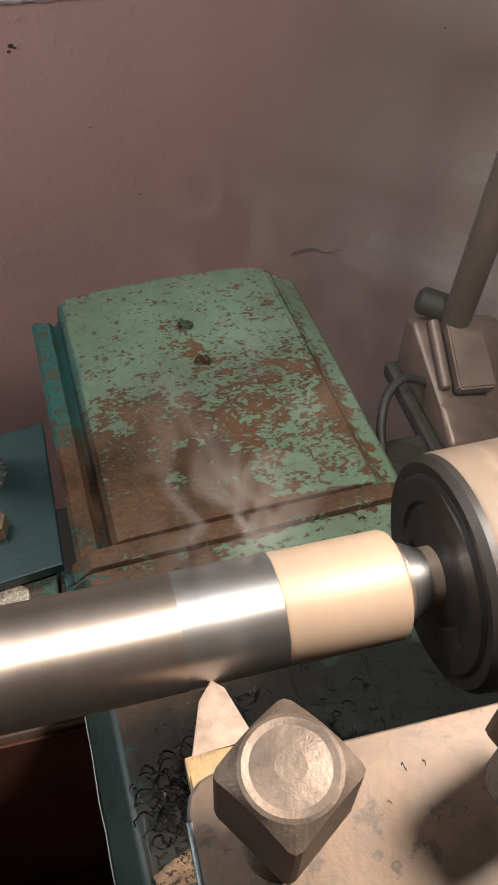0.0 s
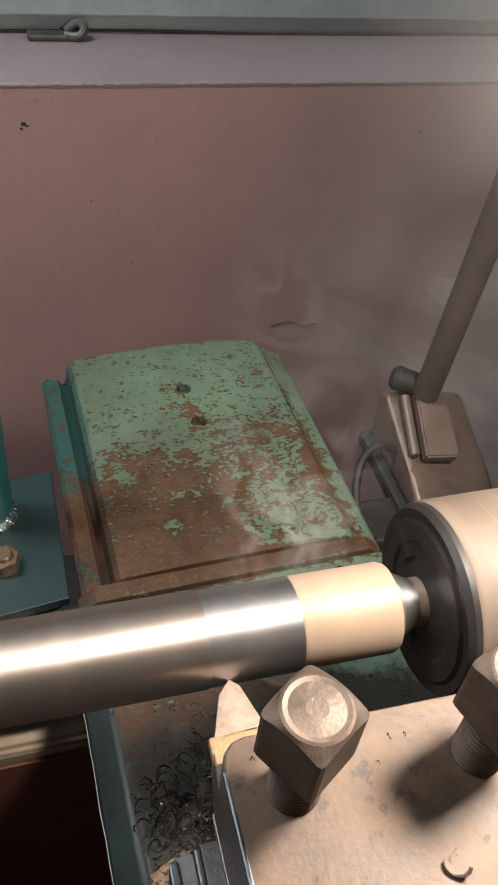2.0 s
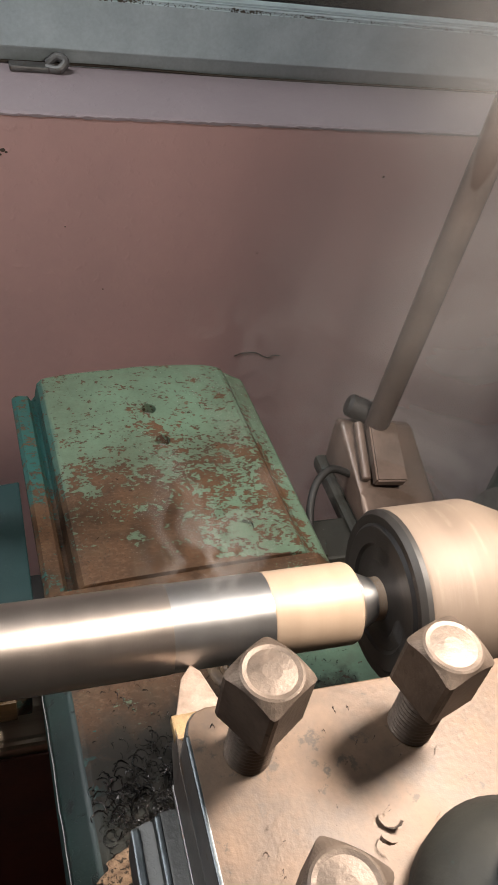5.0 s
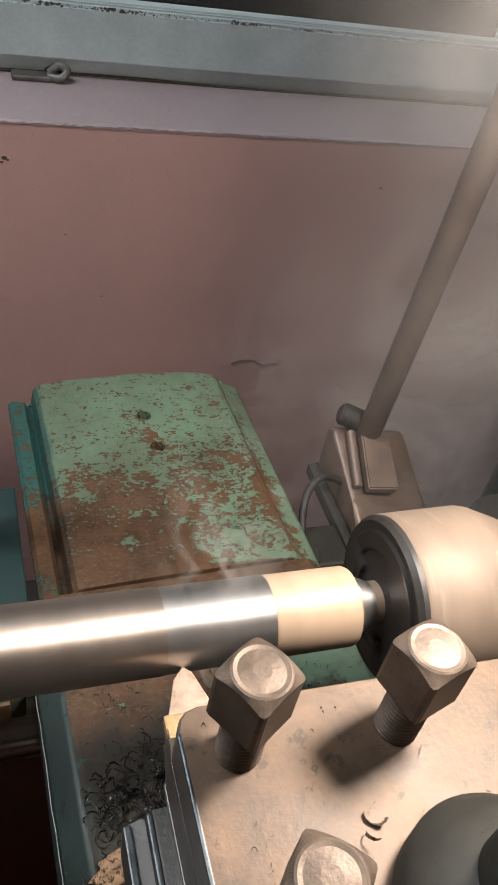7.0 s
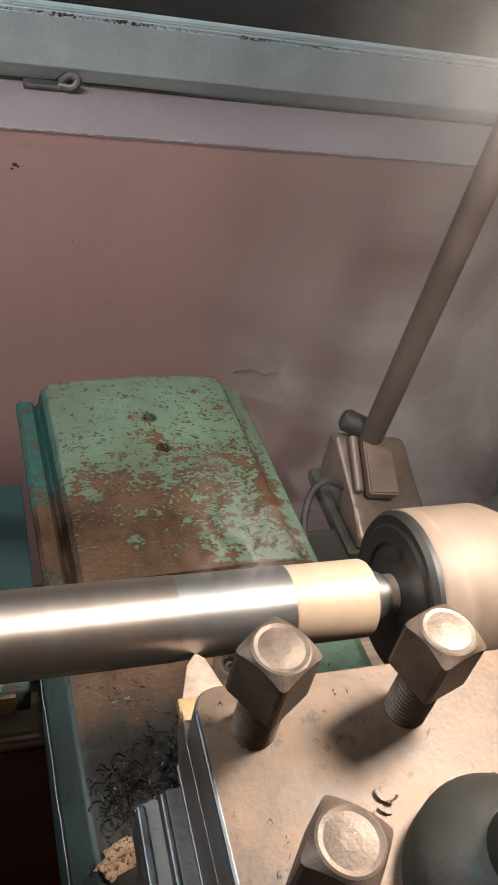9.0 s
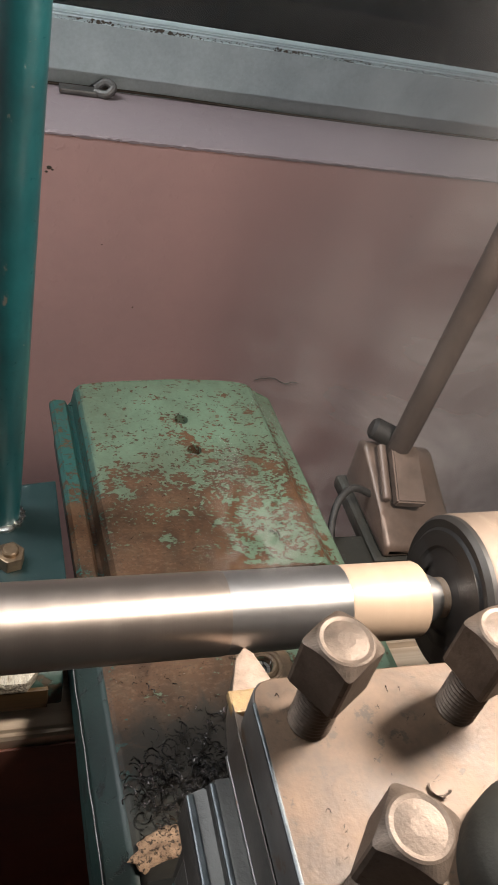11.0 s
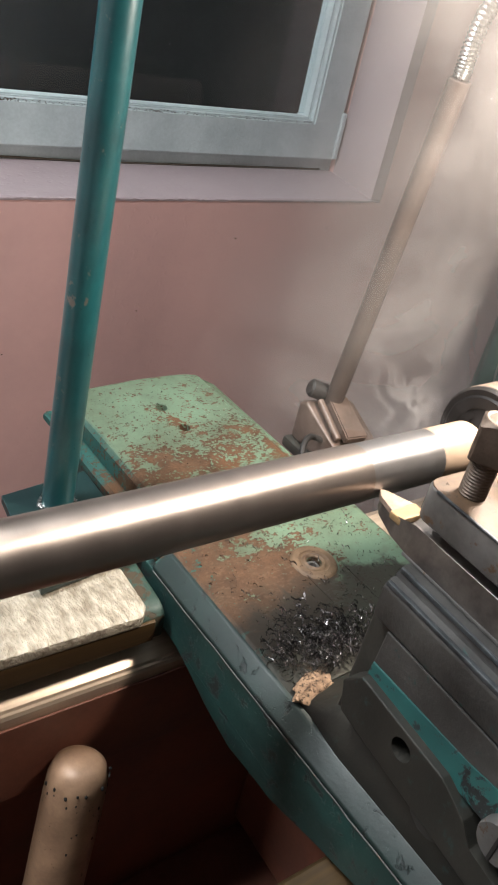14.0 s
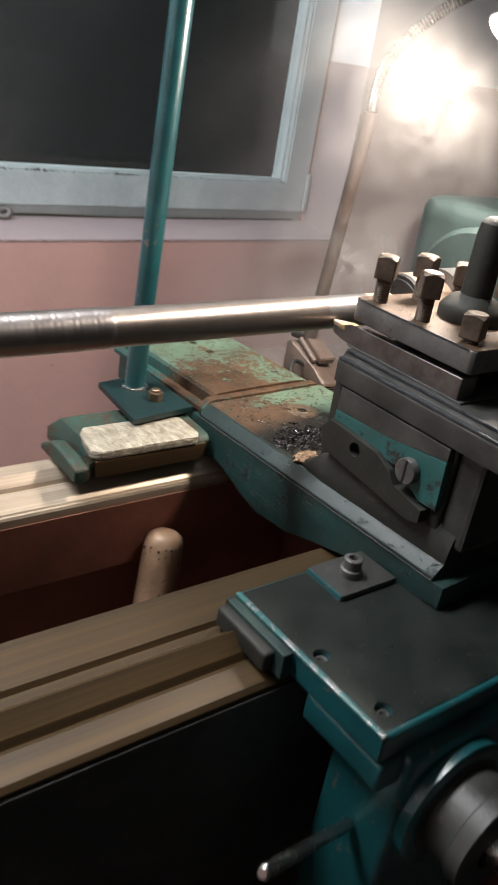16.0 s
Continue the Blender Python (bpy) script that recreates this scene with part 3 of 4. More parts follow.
def window():
    x0, x1, z0, z1 = WX0 - 0.04, 1.006, SILL_Z + 0.002, WZ1
    w = thing("window_1", (0, FRAME_Y, SILL_Z), "white plastic window with grimy sash, dark night outside", "window", kind="structure")
    outer = part("window_frame", ring_frame(x0, x1, z0, z1, 0.036, FRAME_Y - 0.004, FRAME_Y + 0.06, 0.002), PVC, w)
    part("sash", ring_frame(x0 + 0.026, x1 - 0.014, z0 + 0.029, z1 - 0.03, 0.086, FRAME_Y - 0.022, FRAME_Y + 0.045, 0.005), PVC, w)
    part("glazing_bead", ring_frame(x0 + 0.110, x1 - 0.098, z0 + 0.113, z1 - 0.12, 0.007, FRAME_Y - 0.006, FRAME_Y + 0.02, 0.003), PVC, w)
    g = part("pane", box(x0 + 0.104, x1 - 0.096, FRAME_Y + 0.012, FRAME_Y + 0.018, z0 + 0.125, z1 - 0.125, 0), GLASS, w)
    g.visible_shadow = False
    # grime along the lower bead and on the seam
    rnd = random.Random(11)
    bm = bmesh.new()
    for k in range(1500):
        x = rnd.uniform(x0 + 0.12, x1 - 0.10)
        s = rnd.uniform(0.0006, 0.0042) * (0.5 + noise.noise(Vector((x * 9, 0, 0))) ** 2 * 3)
        z = z0 + 0.1155 - abs(rnd.gauss(0, 0.0055))
        bmesh.ops.create_icosphere(bm, subdivisions=1, radius=s * 0.5, matrix=Matrix.Translation((x, FRAME_Y - 0.0215, z)) @ Matrix.Diagonal((1.5, 0.12, 1.0, 1)))
    tagged(part("grime", bm, DIRT, w, "black crumbly grime along the sash edge"), kind="stuff")
    part("hinge_cover", box(x1 - 0.022, x1 - 0.012, FRAME_Y - 0.03, FRAME_Y - 0.003, z0 + 0.035, z0 + 0.14, 0.002), PVC, w, "slim white hinge cover")
    part("seam_bead", hose([(x0, FRAME_Y - 0.004, z0 + 0.005), (-0.2, FRAME_Y - 0.008, z0 + 0.004), (0.15, FRAME_Y - 0.006, z0 + 0.006), (0.4, FRAME_Y - 0.008, z0 + 0.003), (0.7, FRAME_Y - 0.007, z0 + 0.004), (0.97, FRAME_Y - 0.004, z0 + 0.004)], 0.0024, 8), DIRT, w, "dark crumbling sealant bead")
    # night beyond the glass
    single("backdrop", box(WX0 - 0.025, WX1 + 0.025, 1.318, 1.33, SILL_Z, WZ1 - 0.004, 0), NIGHT, "dark night outside the window", "backdrop", (0, 1.318, SILL_Z), kind="structure")


def wall_marks():
    # an old latch left on the sill, a hair crack and blemishes in the plaster
    latch = thing("latch", (0.06, 1.215, SILL_Z + 0.004), "small grey metal latch piece lying on the sill", "latch")
    part("plate", box(0.0, 0.062, 1.205, 1.232, SILL_Z + 0.004, SILL_Z + 0.013, 0.003), IRON, latch)
    part("loop", hose([(0.058, 1.215, SILL_Z + 0.01), (0.078, 1.207, SILL_Z + 0.011), (0.088, 1.212, SILL_Z + 0.022), (0.076, 1.220, SILL_Z + 0.026), (0.060, 1.220, SILL_Z + 0.014)], 0.0068, 10), IRON, latch)
    rnd = random.Random(3)
    pts = [(0.40 + 0.012 * k, WALL_Y - 0.001, 0.402 + 0.006 * math.sin(k * 0.7) + rnd.uniform(-0.003, 0.003)) for k in range(9)]
    single("wall_crack", hose(pts, 0.0011, 6), DIRT, "thin dark crack in the pink plaster", "wall crack", (0.45, WALL_Y, 0.4))
    for k, (x, z, r) in enumerate([(-0.022, 0.806, 0.0030), (-0.026, 0.799, 0.0018), (-0.017, 0.803, 0.0016), (0.135, 0.56, 0.0012), (0.07, 0.68, 0.0011), (0.62, 0.78, 0.0018), (0.86, 0.80, 0.0020), (0.41, 0.63, 0.0012)]):
        bm = bmesh.new()
        bmesh.ops.create_icosphere(bm, subdivisions=2, radius=r, matrix=Matrix.Translation((x, WALL_Y - 0.0003, z)) @ Matrix.Diagonal((1.4, 0.2, 1, 1)))
        single("plaster_pit", bm, DIRT, "small dark pit in the pink plaster", "wall blemish", (x, WALL_Y, z), group="pits in the plaster")


# ---- the lathe: bed, headstock, spindle ----
AX_Y, AX_Z = 0.010, 1.052


def bed():
    b = thing("lathe_bed", (0, 0, 0.0), "cast iron lathe bed with two worn ground ways", "lathe bed")
    rear = [(0.099, 0.70), (0.099, 0.799), (0.1005, 0.802), (0.103, 0.8025), (0.1045, 0.8045), (0.121, 0.8130), (0.128, 0.815), (0.130, 0.811), (0.137, 0.811), (0.139, 0.816), (0.150, 0.826), (0.172, 0.826), (0.189, 0.812), (0.189, 0.70)]
    part("rear_way", prism(rear, "x", -1.5, 1.3), WAY_LIT, b, "worn ground steel rear way, lamp light put into its colour")
    front = [(-0.101, 0.70), (-0.101, 0.812), (-0.104, 0.815), (-0.158, 0.815), (-0.161, 0.810), (-0.173, 0.810), (-0.177, 0.816), (-0.192, 0.829), (-0.207, 0.816), (-0.211, 0.809), (-0.216, 0.811), (-0.241, 0.809), (-0.245, 0.805), (-0.245, 0.70)]
    # Dark sheet added over the front rail's side in place of the shade there.
    part("front_shade_face", box(-1.5, 1.3, -0.2475, -0.2452, 0.70, 0.800, 0.0008), IRON_OILY, b)
    part("rear_face", box(-1.5, 1.3, 0.0965, 0.0988, 0.70, 0.790, 0.0008), REDLEAD, b)
    part("front_way", prism(front, "x", -1.5, 1.3), WAY, b, "worn ground steel front way with a vee ridge")
    part("rear_wall", box(-1.5, 1.3, 0.112, 0.18, 0.42, 0.70, 0.004), REDLEAD, b)
    part("front_wall", box(-1.5, 1.3, -0.235, -0.12, 0.42, 0.70, 0.004), IRON_OILY, b)
    for x in (-1.1, -0.55, 0.09, 0.6):
        part("rib", box(x, x + 0.03, -0.12, 0.112, 0.45, 0.70, 0.004), REDLEAD, b)
    part("chip_tray", box(-1.6, 1.4, -0.36, 0.36, 0.40, 0.42, 0.004), REDLEAD, b, "red-brown chip tray")
    for x in (-1.45, 0.75):
        part("pedestal", box(x, x + 0.5, -0.24, 0.24, FLOOR_Z, 0.40, 0.01), TEAL_OILY, b)
    s = thing("coolant_spout", (-0.14, 0.06, 0.42), "dusty tan spout pipe standing between the ways", "spout")
    part("pipe", spun([(0, 0), (0, 0.026), (0.300, 0.0255), (0.322, 0.0245), (0.332, 0.0215), (0.337, 0.0155), (0.339, 0.008), (0.3395, 0)], between((-0.200, 0.030, 0.42), (-0.149, 0.075, 0.752))[0], 32), PIPE, s, smooth=True)
    part("collar", rod((-0.2005, 0.0295, 0.42), (-0.1955, 0.034, 0.452), 0.034, 0.003), IRON, s, "dark collar at the foot", True)
    bm = bmesh.new()
    rnd = random.Random(5)
    for k in range(46):
        u, a = rnd.uniform(0.78, 0.97), rnd.uniform(math.pi * 0.9, math.pi * 1.9)
        p = Vector((-0.200, 0.030, 0.42)).lerp(Vector((-0.149, 0.075, 0.752)), u) + Vector((math.cos(a), math.sin(a), 0.0)) * 0.0248
        bmesh.ops.create_icosphere(bm, subdivisions=1, radius=rnd.uniform(0.0006, 0.0017), matrix=Matrix.Translation(p) @ Matrix.Diagonal((1, 1, 1.6, 1)))
    tagged(part("specks", bm, RUBBER, s, "dark chip specks stuck to the pipe"), kind="stuff")


def headstock():
    h = thing("headstock", (0.42, 0.0, 0.826), "pale teal cast headstock behind the chuck", "headstock")
    part("housing", box(0.262, 0.75, -0.15, 0.155, 0.826, 1.165, 0.03, 4), TEAL_PALE, h, smooth=True)
    part("spindle_flange", spun([(0.225, 0.0), (0.225, 0.088), (0.232, 0.095), (0.262, 0.095)], Matrix.Translation((0, AX_Y, AX_Z))), TEAL_PALE, h, smooth=True)
    part("spindle_nose", spun([(0.17, 0.0), (0.17, 0.045), (0.226, 0.045)], Matrix.Translation((0, AX_Y, AX_Z))), IRON, h, smooth=True)


def spindle():
    at = Matrix.Translation((0, AX_Y, AX_Z))
    base = (0.0, AX_Y, AX_Z)
    w = thing("workpiece", base, "long steel bar being turned, bright cut with a tan end", "workpiece")
    r = 0.0190
    part("fresh_cut", spun([(-0.27, 0), (-0.27, r - 0.0003), (0.0445, r - 0.0003), (0.0445, 0)], at, 96), FRESH, w, "freshly cut darker steel behind the tool", True)
    layer = part("uncut_layer", spun([(-0.36, r - 0.0003), (-0.36, r), (0.0120, r), (0.0126, r - 0.0003)], at, 96), TURNED, w, "bright earlier pass still to be cut", True)
    part("tan_length", spun([(0.0447, 0), (0.0447, r - 0.0008), (0.0455, r - 0.0004), (0.0835, r - 0.0004), (0.0852, r - 0.0012), (0.0866, r - 0.0040), (0.0868, 0.0100), (0.102, 0.0100), (0.102, 0)], at, 96), TAN, w, "tan heat-tinted steel end", True)
    prof = [(-1.05, 0), (-1.05, r + 0.0008)]
    for k in range(126):
        x = -1.05 + 0.006 * (k + 1)
        d = 0.00012 * math.sin(k * 1.9)
        prof += [(x - 0.0024, r + 0.0007 + d), (x - 0.0012, r + 0.00055), (x - 0.0006, r + 0.0007 + d)]
    prof += [(-0.290, r + 0.0006), (-0.288, r - 0.0002), (-0.288, 0)]
    part("skin_length", spun(prof, at, 64), BLACKBAR, w, "dark ridged length with brown rings", True)
    c = thing("chuck", base, "broad spinning steel chuck with a blackened face", "chuck")
    part("face", spun([(0.1000, 0.0), (0.1000, 0.014), (0.1012, 0.016), (0.1012, 0.024), (0.1000, 0.0255), (0.1000, 0.033), (0.1014, 0.0345), (0.1010, 0.0385), (0.1035, 0.0405), (0.106, 0.0405), (0.106, 0)], at, 96), BLACK, c, "blackened chuck face with a ring groove", True)
    part("body", spun([(0.106, 0), (0.106, 0.0400), (0.1075, 0.0410), (0.146, 0.0415), (0.149, 0.0408), (0.163, 0.0350), (0.169, 0.032), (0.178, 0.032), (0.178, 0)], at, 96), CHUCK, c, "tan-lit smooth chuck body", True)
    part("centre", spun([(0.0862, 0.0), (0.0864, 0.0128), (0.0880, 0.0138), (0.0960, 0.0100), (0.1002, 0.0100)], at, 64), FRESH, c, "bright bevelled centre", True)
    for k in range(3):
        a = k * math.tau / 3
        bm = box(0.0990, 0.1018, -0.004, 0.004, 0.018, 0.034, 0.0008)
        bmesh.ops.rotate(bm, verts=bm.verts, cent=(0, 0, 0), matrix=Matrix.Rotation(a, 3, "X"))
        bmesh.ops.translate(bm, verts=bm.verts, vec=(0, AX_Y, AX_Z))
        part("jaw", bm, BLACK, c)
    return w, c, layer


# ---- the carriage, which feeds along the bed ----
SKEW, PIVOT = 2.4, (0.08, 0.17, 0.0)


def skew(bm):
    return turned_by(bm, SKEW, PIVOT)


def carriage():
    c = thing("carriage", (0.08, 0.0, 0.815), "teal painted cast carriage riding on the bed ways", "lathe carriage")
    side = [(0.385, 0.868), (0.385, 0.83), (0.20, 0.828), (0.165, 0.828), (0.098, 0.829), (0.085, 0.822), (0.05, 0.806), (0.012, 0.797), (-0.04, 0.803), (-0.09, 0.817), (-0.14, 0.832), (-0.262, 0.842), (-0.262, 0.868)]
    part("bridge", skew(prism([p if p[0] < 0.17 else (0.166, p[1]) for p in side if p[0] < 0.17 or p[0] > 0.3], "x", -0.036, 0.186, 0.003)), TEAL_OILY, c, "oily teal bridge casting", True)
    part("bridge_tail", skew(box(-0.0215, 0.180, 0.1665, 0.380, 0.829, 0.868, 0.003)), TEAL_OILY, c, "oily teal rear end of the bridge", True)
    # rear wing on the rear way
    rear = [(0.106, 0.829), (0.106, 0.852), (0.112, 0.858), (0.120, 0.860), (0.165, 0.861), (0.172, 0.860), (0.21, 0.860), (0.22, 0.845), (0.22, 0.829)]
    bm = prism(rear, "x", -0.212, -0.04, 0.0025)
    for vert in bm.verts:
        if vert.co.x < -0.2 and vert.co.z > 0.85:
            vert.co.x += 0.012
    part("rear_wing", bm, CORRODED, c, "green-edged rear wing", True)
    # Bare metal pad; its pale colour also carries the lamp's pool of light.
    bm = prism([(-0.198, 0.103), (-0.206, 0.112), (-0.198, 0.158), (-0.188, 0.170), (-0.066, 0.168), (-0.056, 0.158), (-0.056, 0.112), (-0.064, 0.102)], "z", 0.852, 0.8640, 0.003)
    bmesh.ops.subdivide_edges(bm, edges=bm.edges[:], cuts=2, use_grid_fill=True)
    part("bare_pad", bm, CAST, c, "rough bare metal pad, partly paled by lamp light in its colour", True)
    part("bare_flank", prism([(0.1035, 0.830), (0.1035, 0.8515), (0.110, 0.8515), (0.110, 0.830)], "x", -0.202, -0.050, 0.0008), WAY, c, "ochre flank of the wing")
    part("wiper", prism([(0.098, 0.830), (0.098, 0.848), (0.125, 0.853), (0.165, 0.853), (0.195, 0.838), (0.195, 0.830)], "x", -0.231, -0.212, 0.004, 3), CORRODED, c, "corroded teal way wiper", True)
    # front wing
    wing = part("front_wing", box(-0.184, 0.19, -0.362, -0.157, 0.812, 0.8405, 0.004, 3), TEAL, c, "teal front wing with a worn bright edge", True)
    skin = part("wing_top", box(-0.1785, 0.188, -0.3565, -0.1605, 0.8395, 0.8412, 0.0006), OILED, c, "dark oily bare top face")
    # Lip strip: worn paint, plus the edge's glossy highlight put into its colour.
    part("front_lip", box(-0.1848, -0.1790, -0.361, -0.158, 0.8380, 0.8416, 0.0015, 3), RUBBED, c, "rubbed teal edge with its highlight in the colour", True)
    part("front_wiper", box(-0.208, -0.184, -0.238, -0.162, 0.815, 0.836, 0.004, 3), GRIMY, c, "dark way wiper", True)
    part("wiper_plate", box(-0.197, -0.186, -0.25, -0.160, 0.813, 0.840, 0.0015), TEAL_OILY, c)
    part("clamp_plate", box(-0.096, -0.022, -0.214, -0.16, 0.841, 0.8475, 0.002), IRON_OILY, c, "dark clamp plate", True)
    part("plate_edge", box(-0.0985, -0.0955, -0.213, -0.161, 0.8405, 0.8468, 0.001), TEAL, c)
    bm = spun([(0, 0.0115), (0.008, 0.0115), (0.009, 0.0095), (0.019, 0.0095), (0.020, 0.0085), (0.020, 0.005), (0.008, 0.0045), (0.008, 0)], upright(-0.0643, -0.1884, 0.8475), 24)
    part("sleeve", bm, IRON, c, "bright steel oil sleeve", True)
    for x, y in ((-0.166, -0.264), (-0.162, -0.338)):
        part("socket_screw", spun([(0, 0), (0, 0.0068), (0.003, 0.0068), (0.003, 0.0035), (0.0005, 0.0033), (0.0005, 0)], upright(x, y, 0.8325), 20), IRON, c, smooth=True)
    for ob in (wing, skin):
        drill(ob, [((x, y, 0.841), (0, 0, 1), 0.0078, 0.0085) for x, y in ((-0.166, -0.264), (-0.162, -0.338))])
    part("apron", box(-0.155, 0.19, -0.375, -0.29, 0.52, 0.812, 0.008, 3), TEAL, c, "teal apron casting", True)
    part("apron_flange", box(-0.182, 0.19, -0.366, -0.27, 0.782, 0.811, 0.005, 3), TEAL, c, smooth=True)
    m = Matrix.Translation((-0.085, -0.375, 0.735)) @ Matrix.Rotation(radians(-90), 4, "Z")
    dial = part("dial", spun([(0, 0), (0, 0.052), (0.012, 0.052), (0.014, 0.046), (0.040, 0.046), (0.042, 0.050), (0.056, 0.050), (0.058, 0.047), (0.058, 0.024), (0.050, 0.022), (0.050, 0)], m, 48), IRON_OILY, c, "round graduated steel dial", True)
    part("hub", spun([(0.048, 0), (0.048, 0.017), (0.082, 0.016), (0.085, 0.013), (0.085, 0)], m, 32), SHINY, c, "bright steel hub", True)
    part("teal_collar", spun([(-0.004, 0.066), (0.010, 0.066), (0.012, 0.063), (0.012, 0.052)], m, 48), TEAL, c, smooth=True)
    part("lever", rod((-0.16, -0.335, 0.70), (-0.30, -0.372, 0.775), 0.006, 0.002), SHINY, c, "bright lever rod", True)
    return c


def cross_slide():
    c = thing("cross_slide", (0.08, 0.27, 0.868), "cross slide with worn green and rusty cover", "cross slide")
    y0, y1 = 0.165, 0.396
    z = 0.889
    crown = [(0.0035 + 0.1565 * k / 12, z + 0.0010 * math.sin(math.pi * k / 12)) for k in range(13)]
    sect = [(-0.0262, 0.868), (-0.0262, 0.8740), (-0.0232, 0.8770), (-0.0130, 0.8755), (-0.0098, 0.869), (-0.006, 0.869), (-0.0040, 0.884), (-0.0005, z - 0.001), *crown,
            (0.164, z - 0.0015), (0.1685, 0.8815), (0.1725, 0.8785), (0.1835, 0.8755), (0.186, 0.873), (0.186, 0.868)]
    bm = prism(sect, "y", y0, y1)
    ends = [e for e in bm.edges if abs(e.verts[0].co.y - e.verts[1].co.y) < 1e-6 and min(e.verts[0].co.z, e.verts[1].co.z) > 0.8695]
    bmesh.ops.bevel(bm, geom=ends, offset=0.0018, segments=2, affect="EDGES", profile=0.5)
    for vert in bm.verts:                       # the ledges end a little short of the raised panel
        if vert.co.y > y1 - 0.003 and (vert.co.x < -0.009 or vert.co.x > 0.172):
            vert.co.y -= 0.008
        if vert.co.y > y1 - 0.003 and -0.0065 < vert.co.x < 0.172:      # the rear edge bows out and rolls down
            bow = ((vert.co.x - 0.08) / 0.085) ** 2
            vert.co.y += 0.004 * (1 - bow) - (0.004 * bow ** 4 if vert.co.x > 0.08 else 0.001)
            vert.co.z -= 0.0012
    skew(bm)
    cover = part("cover", bm, COVER, c, "pale green enamel cover, flaked to brown rust", True)
    drill(cover, [((hx, hy, z), (0, 0, 1), 0.0064, 0.012) for hx, hy in ((0.0765, 0.3405), (0.081, 0.2995))])
    for hx, hy in ((0.0765, 0.3405), (0.081, 0.2995)):
        part("socket_screw", spun([(0, 0), (0, 0.0058), (0.003, 0.0058), (0.0035, 0.0052), (0.0035, 0.003), (0.001, 0.0028), (0.001, 0)], upright(hx, hy, z - 0.0118), 20), IRON, c, "dark screw sunk in its hole", True)
    # lower plate in front of the raised panel, running under the bar
    plate = [(-0.034, 0.869), (-0.034, 0.874), (-0.022, 0.8835), (-0.018, 0.885), (0.178, 0.885), (0.186, 0.880), (0.186, 0.869)]
    bm = skew(prism(plate, "y", -0.020, 0.150, 0.0012))
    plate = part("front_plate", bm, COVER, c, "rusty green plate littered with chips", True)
    drill(plate, [((0.0895, 0.086, 0.885), (0, 0, 1), 0.0066, 0.009)])
    lip = [(-0.030, 0.869), (-0.030, 0.876), (-0.018, 0.887), (0.172, 0.8875), (0.184, 0.878), (0.184, 0.869)]
    part("lip", skew(prism(lip, "y", 0.1515, 0.1645, 0.002)), COVER, c, smooth=True)
    part("left_shoulder", skew(prism([(-0.0365, 0.8685), (-0.0365, 0.872), (-0.0235, 0.8835), (-0.0195, 0.8842), (-0.0195, 0.8685)], "y", -0.248, 0.148, 0.0015)), SHOULDER, c, "dull oily teal shoulder with rubbed edge", True)
    rnd = random.Random(17)
    seam = [(-0.0372 + rnd.uniform(-0.0003, 0.0003), 0.146 - 0.0131 * k, 0.8690 + rnd.uniform(-0.0004, 0.0004)) for k in range(31)]
    part("worn_seam", skew(hose(seam, 0.00055, 6)), IRON, c, "bright rubbed seam line")
    # the front half rises in a flared casting under the swivel
    bm = bmesh.new()
    rows = []
    for k in range(15):
        u = k / 14
        y = -0.0205 - 0.2275 * u
        rise = min(1.0, u / 0.22)
        rise = rise * rise * (3 - 2 * rise)
        line = [(-0.0190, 0.8685), (-0.0190 - 0.0015 * rise, 0.8720), (-0.0188 - 0.0050 * rise, 0.8825), (-0.0172 - 0.0055 * rise, 0.8836 + 0.010 * rise),
                (-0.0155 - 0.0045 * rise, 0.8838 + 0.024 * rise), (-0.0120 - 0.0035 * rise, 0.8842 + 0.034 * rise), (0.0050, 0.8845 + 0.041 * rise), (0.1600, 0.8845 + 0.041 * rise), (0.1600, 0.8685)]
        rows.append([bm.verts.new((px, y, pz)) for px, pz in line])
    for p, q in zip(rows, rows[1:]):
        for k in range(len(p)):
            bm.faces.new((p[k], p[(k + 1) % len(p)], q[(k + 1) % len(p)], q[k]))
    bm.faces.new(rows[0][::-1])
    bm.faces.new(rows[-1])
    part("swivel_base", skew(bm), GRIMY, c, "grimy flared casting under the swivel", True)
    ring = [(0, 0.0212), (0.0014, 0.0200), (0.0019, 0.0185), (0.0018, 0.0140), (0.0005, 0.0130), (0.0003, 0.0112), (0.0018, 0.0100), (0.0022, 0.0085), (0.0010, 0.0069), (-0.0030, 0.0064)]
    part("screw_boss", spun(ring, upright(0.0895, 0.086, 0.8850), 40), RUSTY, c, "worn ringed boss round a sunk screw", True)
    for dx in (-0.0205, 0.0195):
        part("boss_rib", skew(box(0.0905 + dx - 0.0008, 0.0905 + dx + 0.0008, 0.028, 0.088, 0.8846, 0.8857, 0.0004)), COVER, c)
    part("socket_screw", spun([(-0.0085, 0), (-0.0085, 0.0060), (-0.0045, 0.0060), (-0.0040, 0.0055), (-0.0040, 0.0034), (-0.0075, 0.0032), (-0.0075, 0)], upright(0.0895, 0.086, 0.8855), 24), IRON, c, "sunk socket screw", True)
    return c


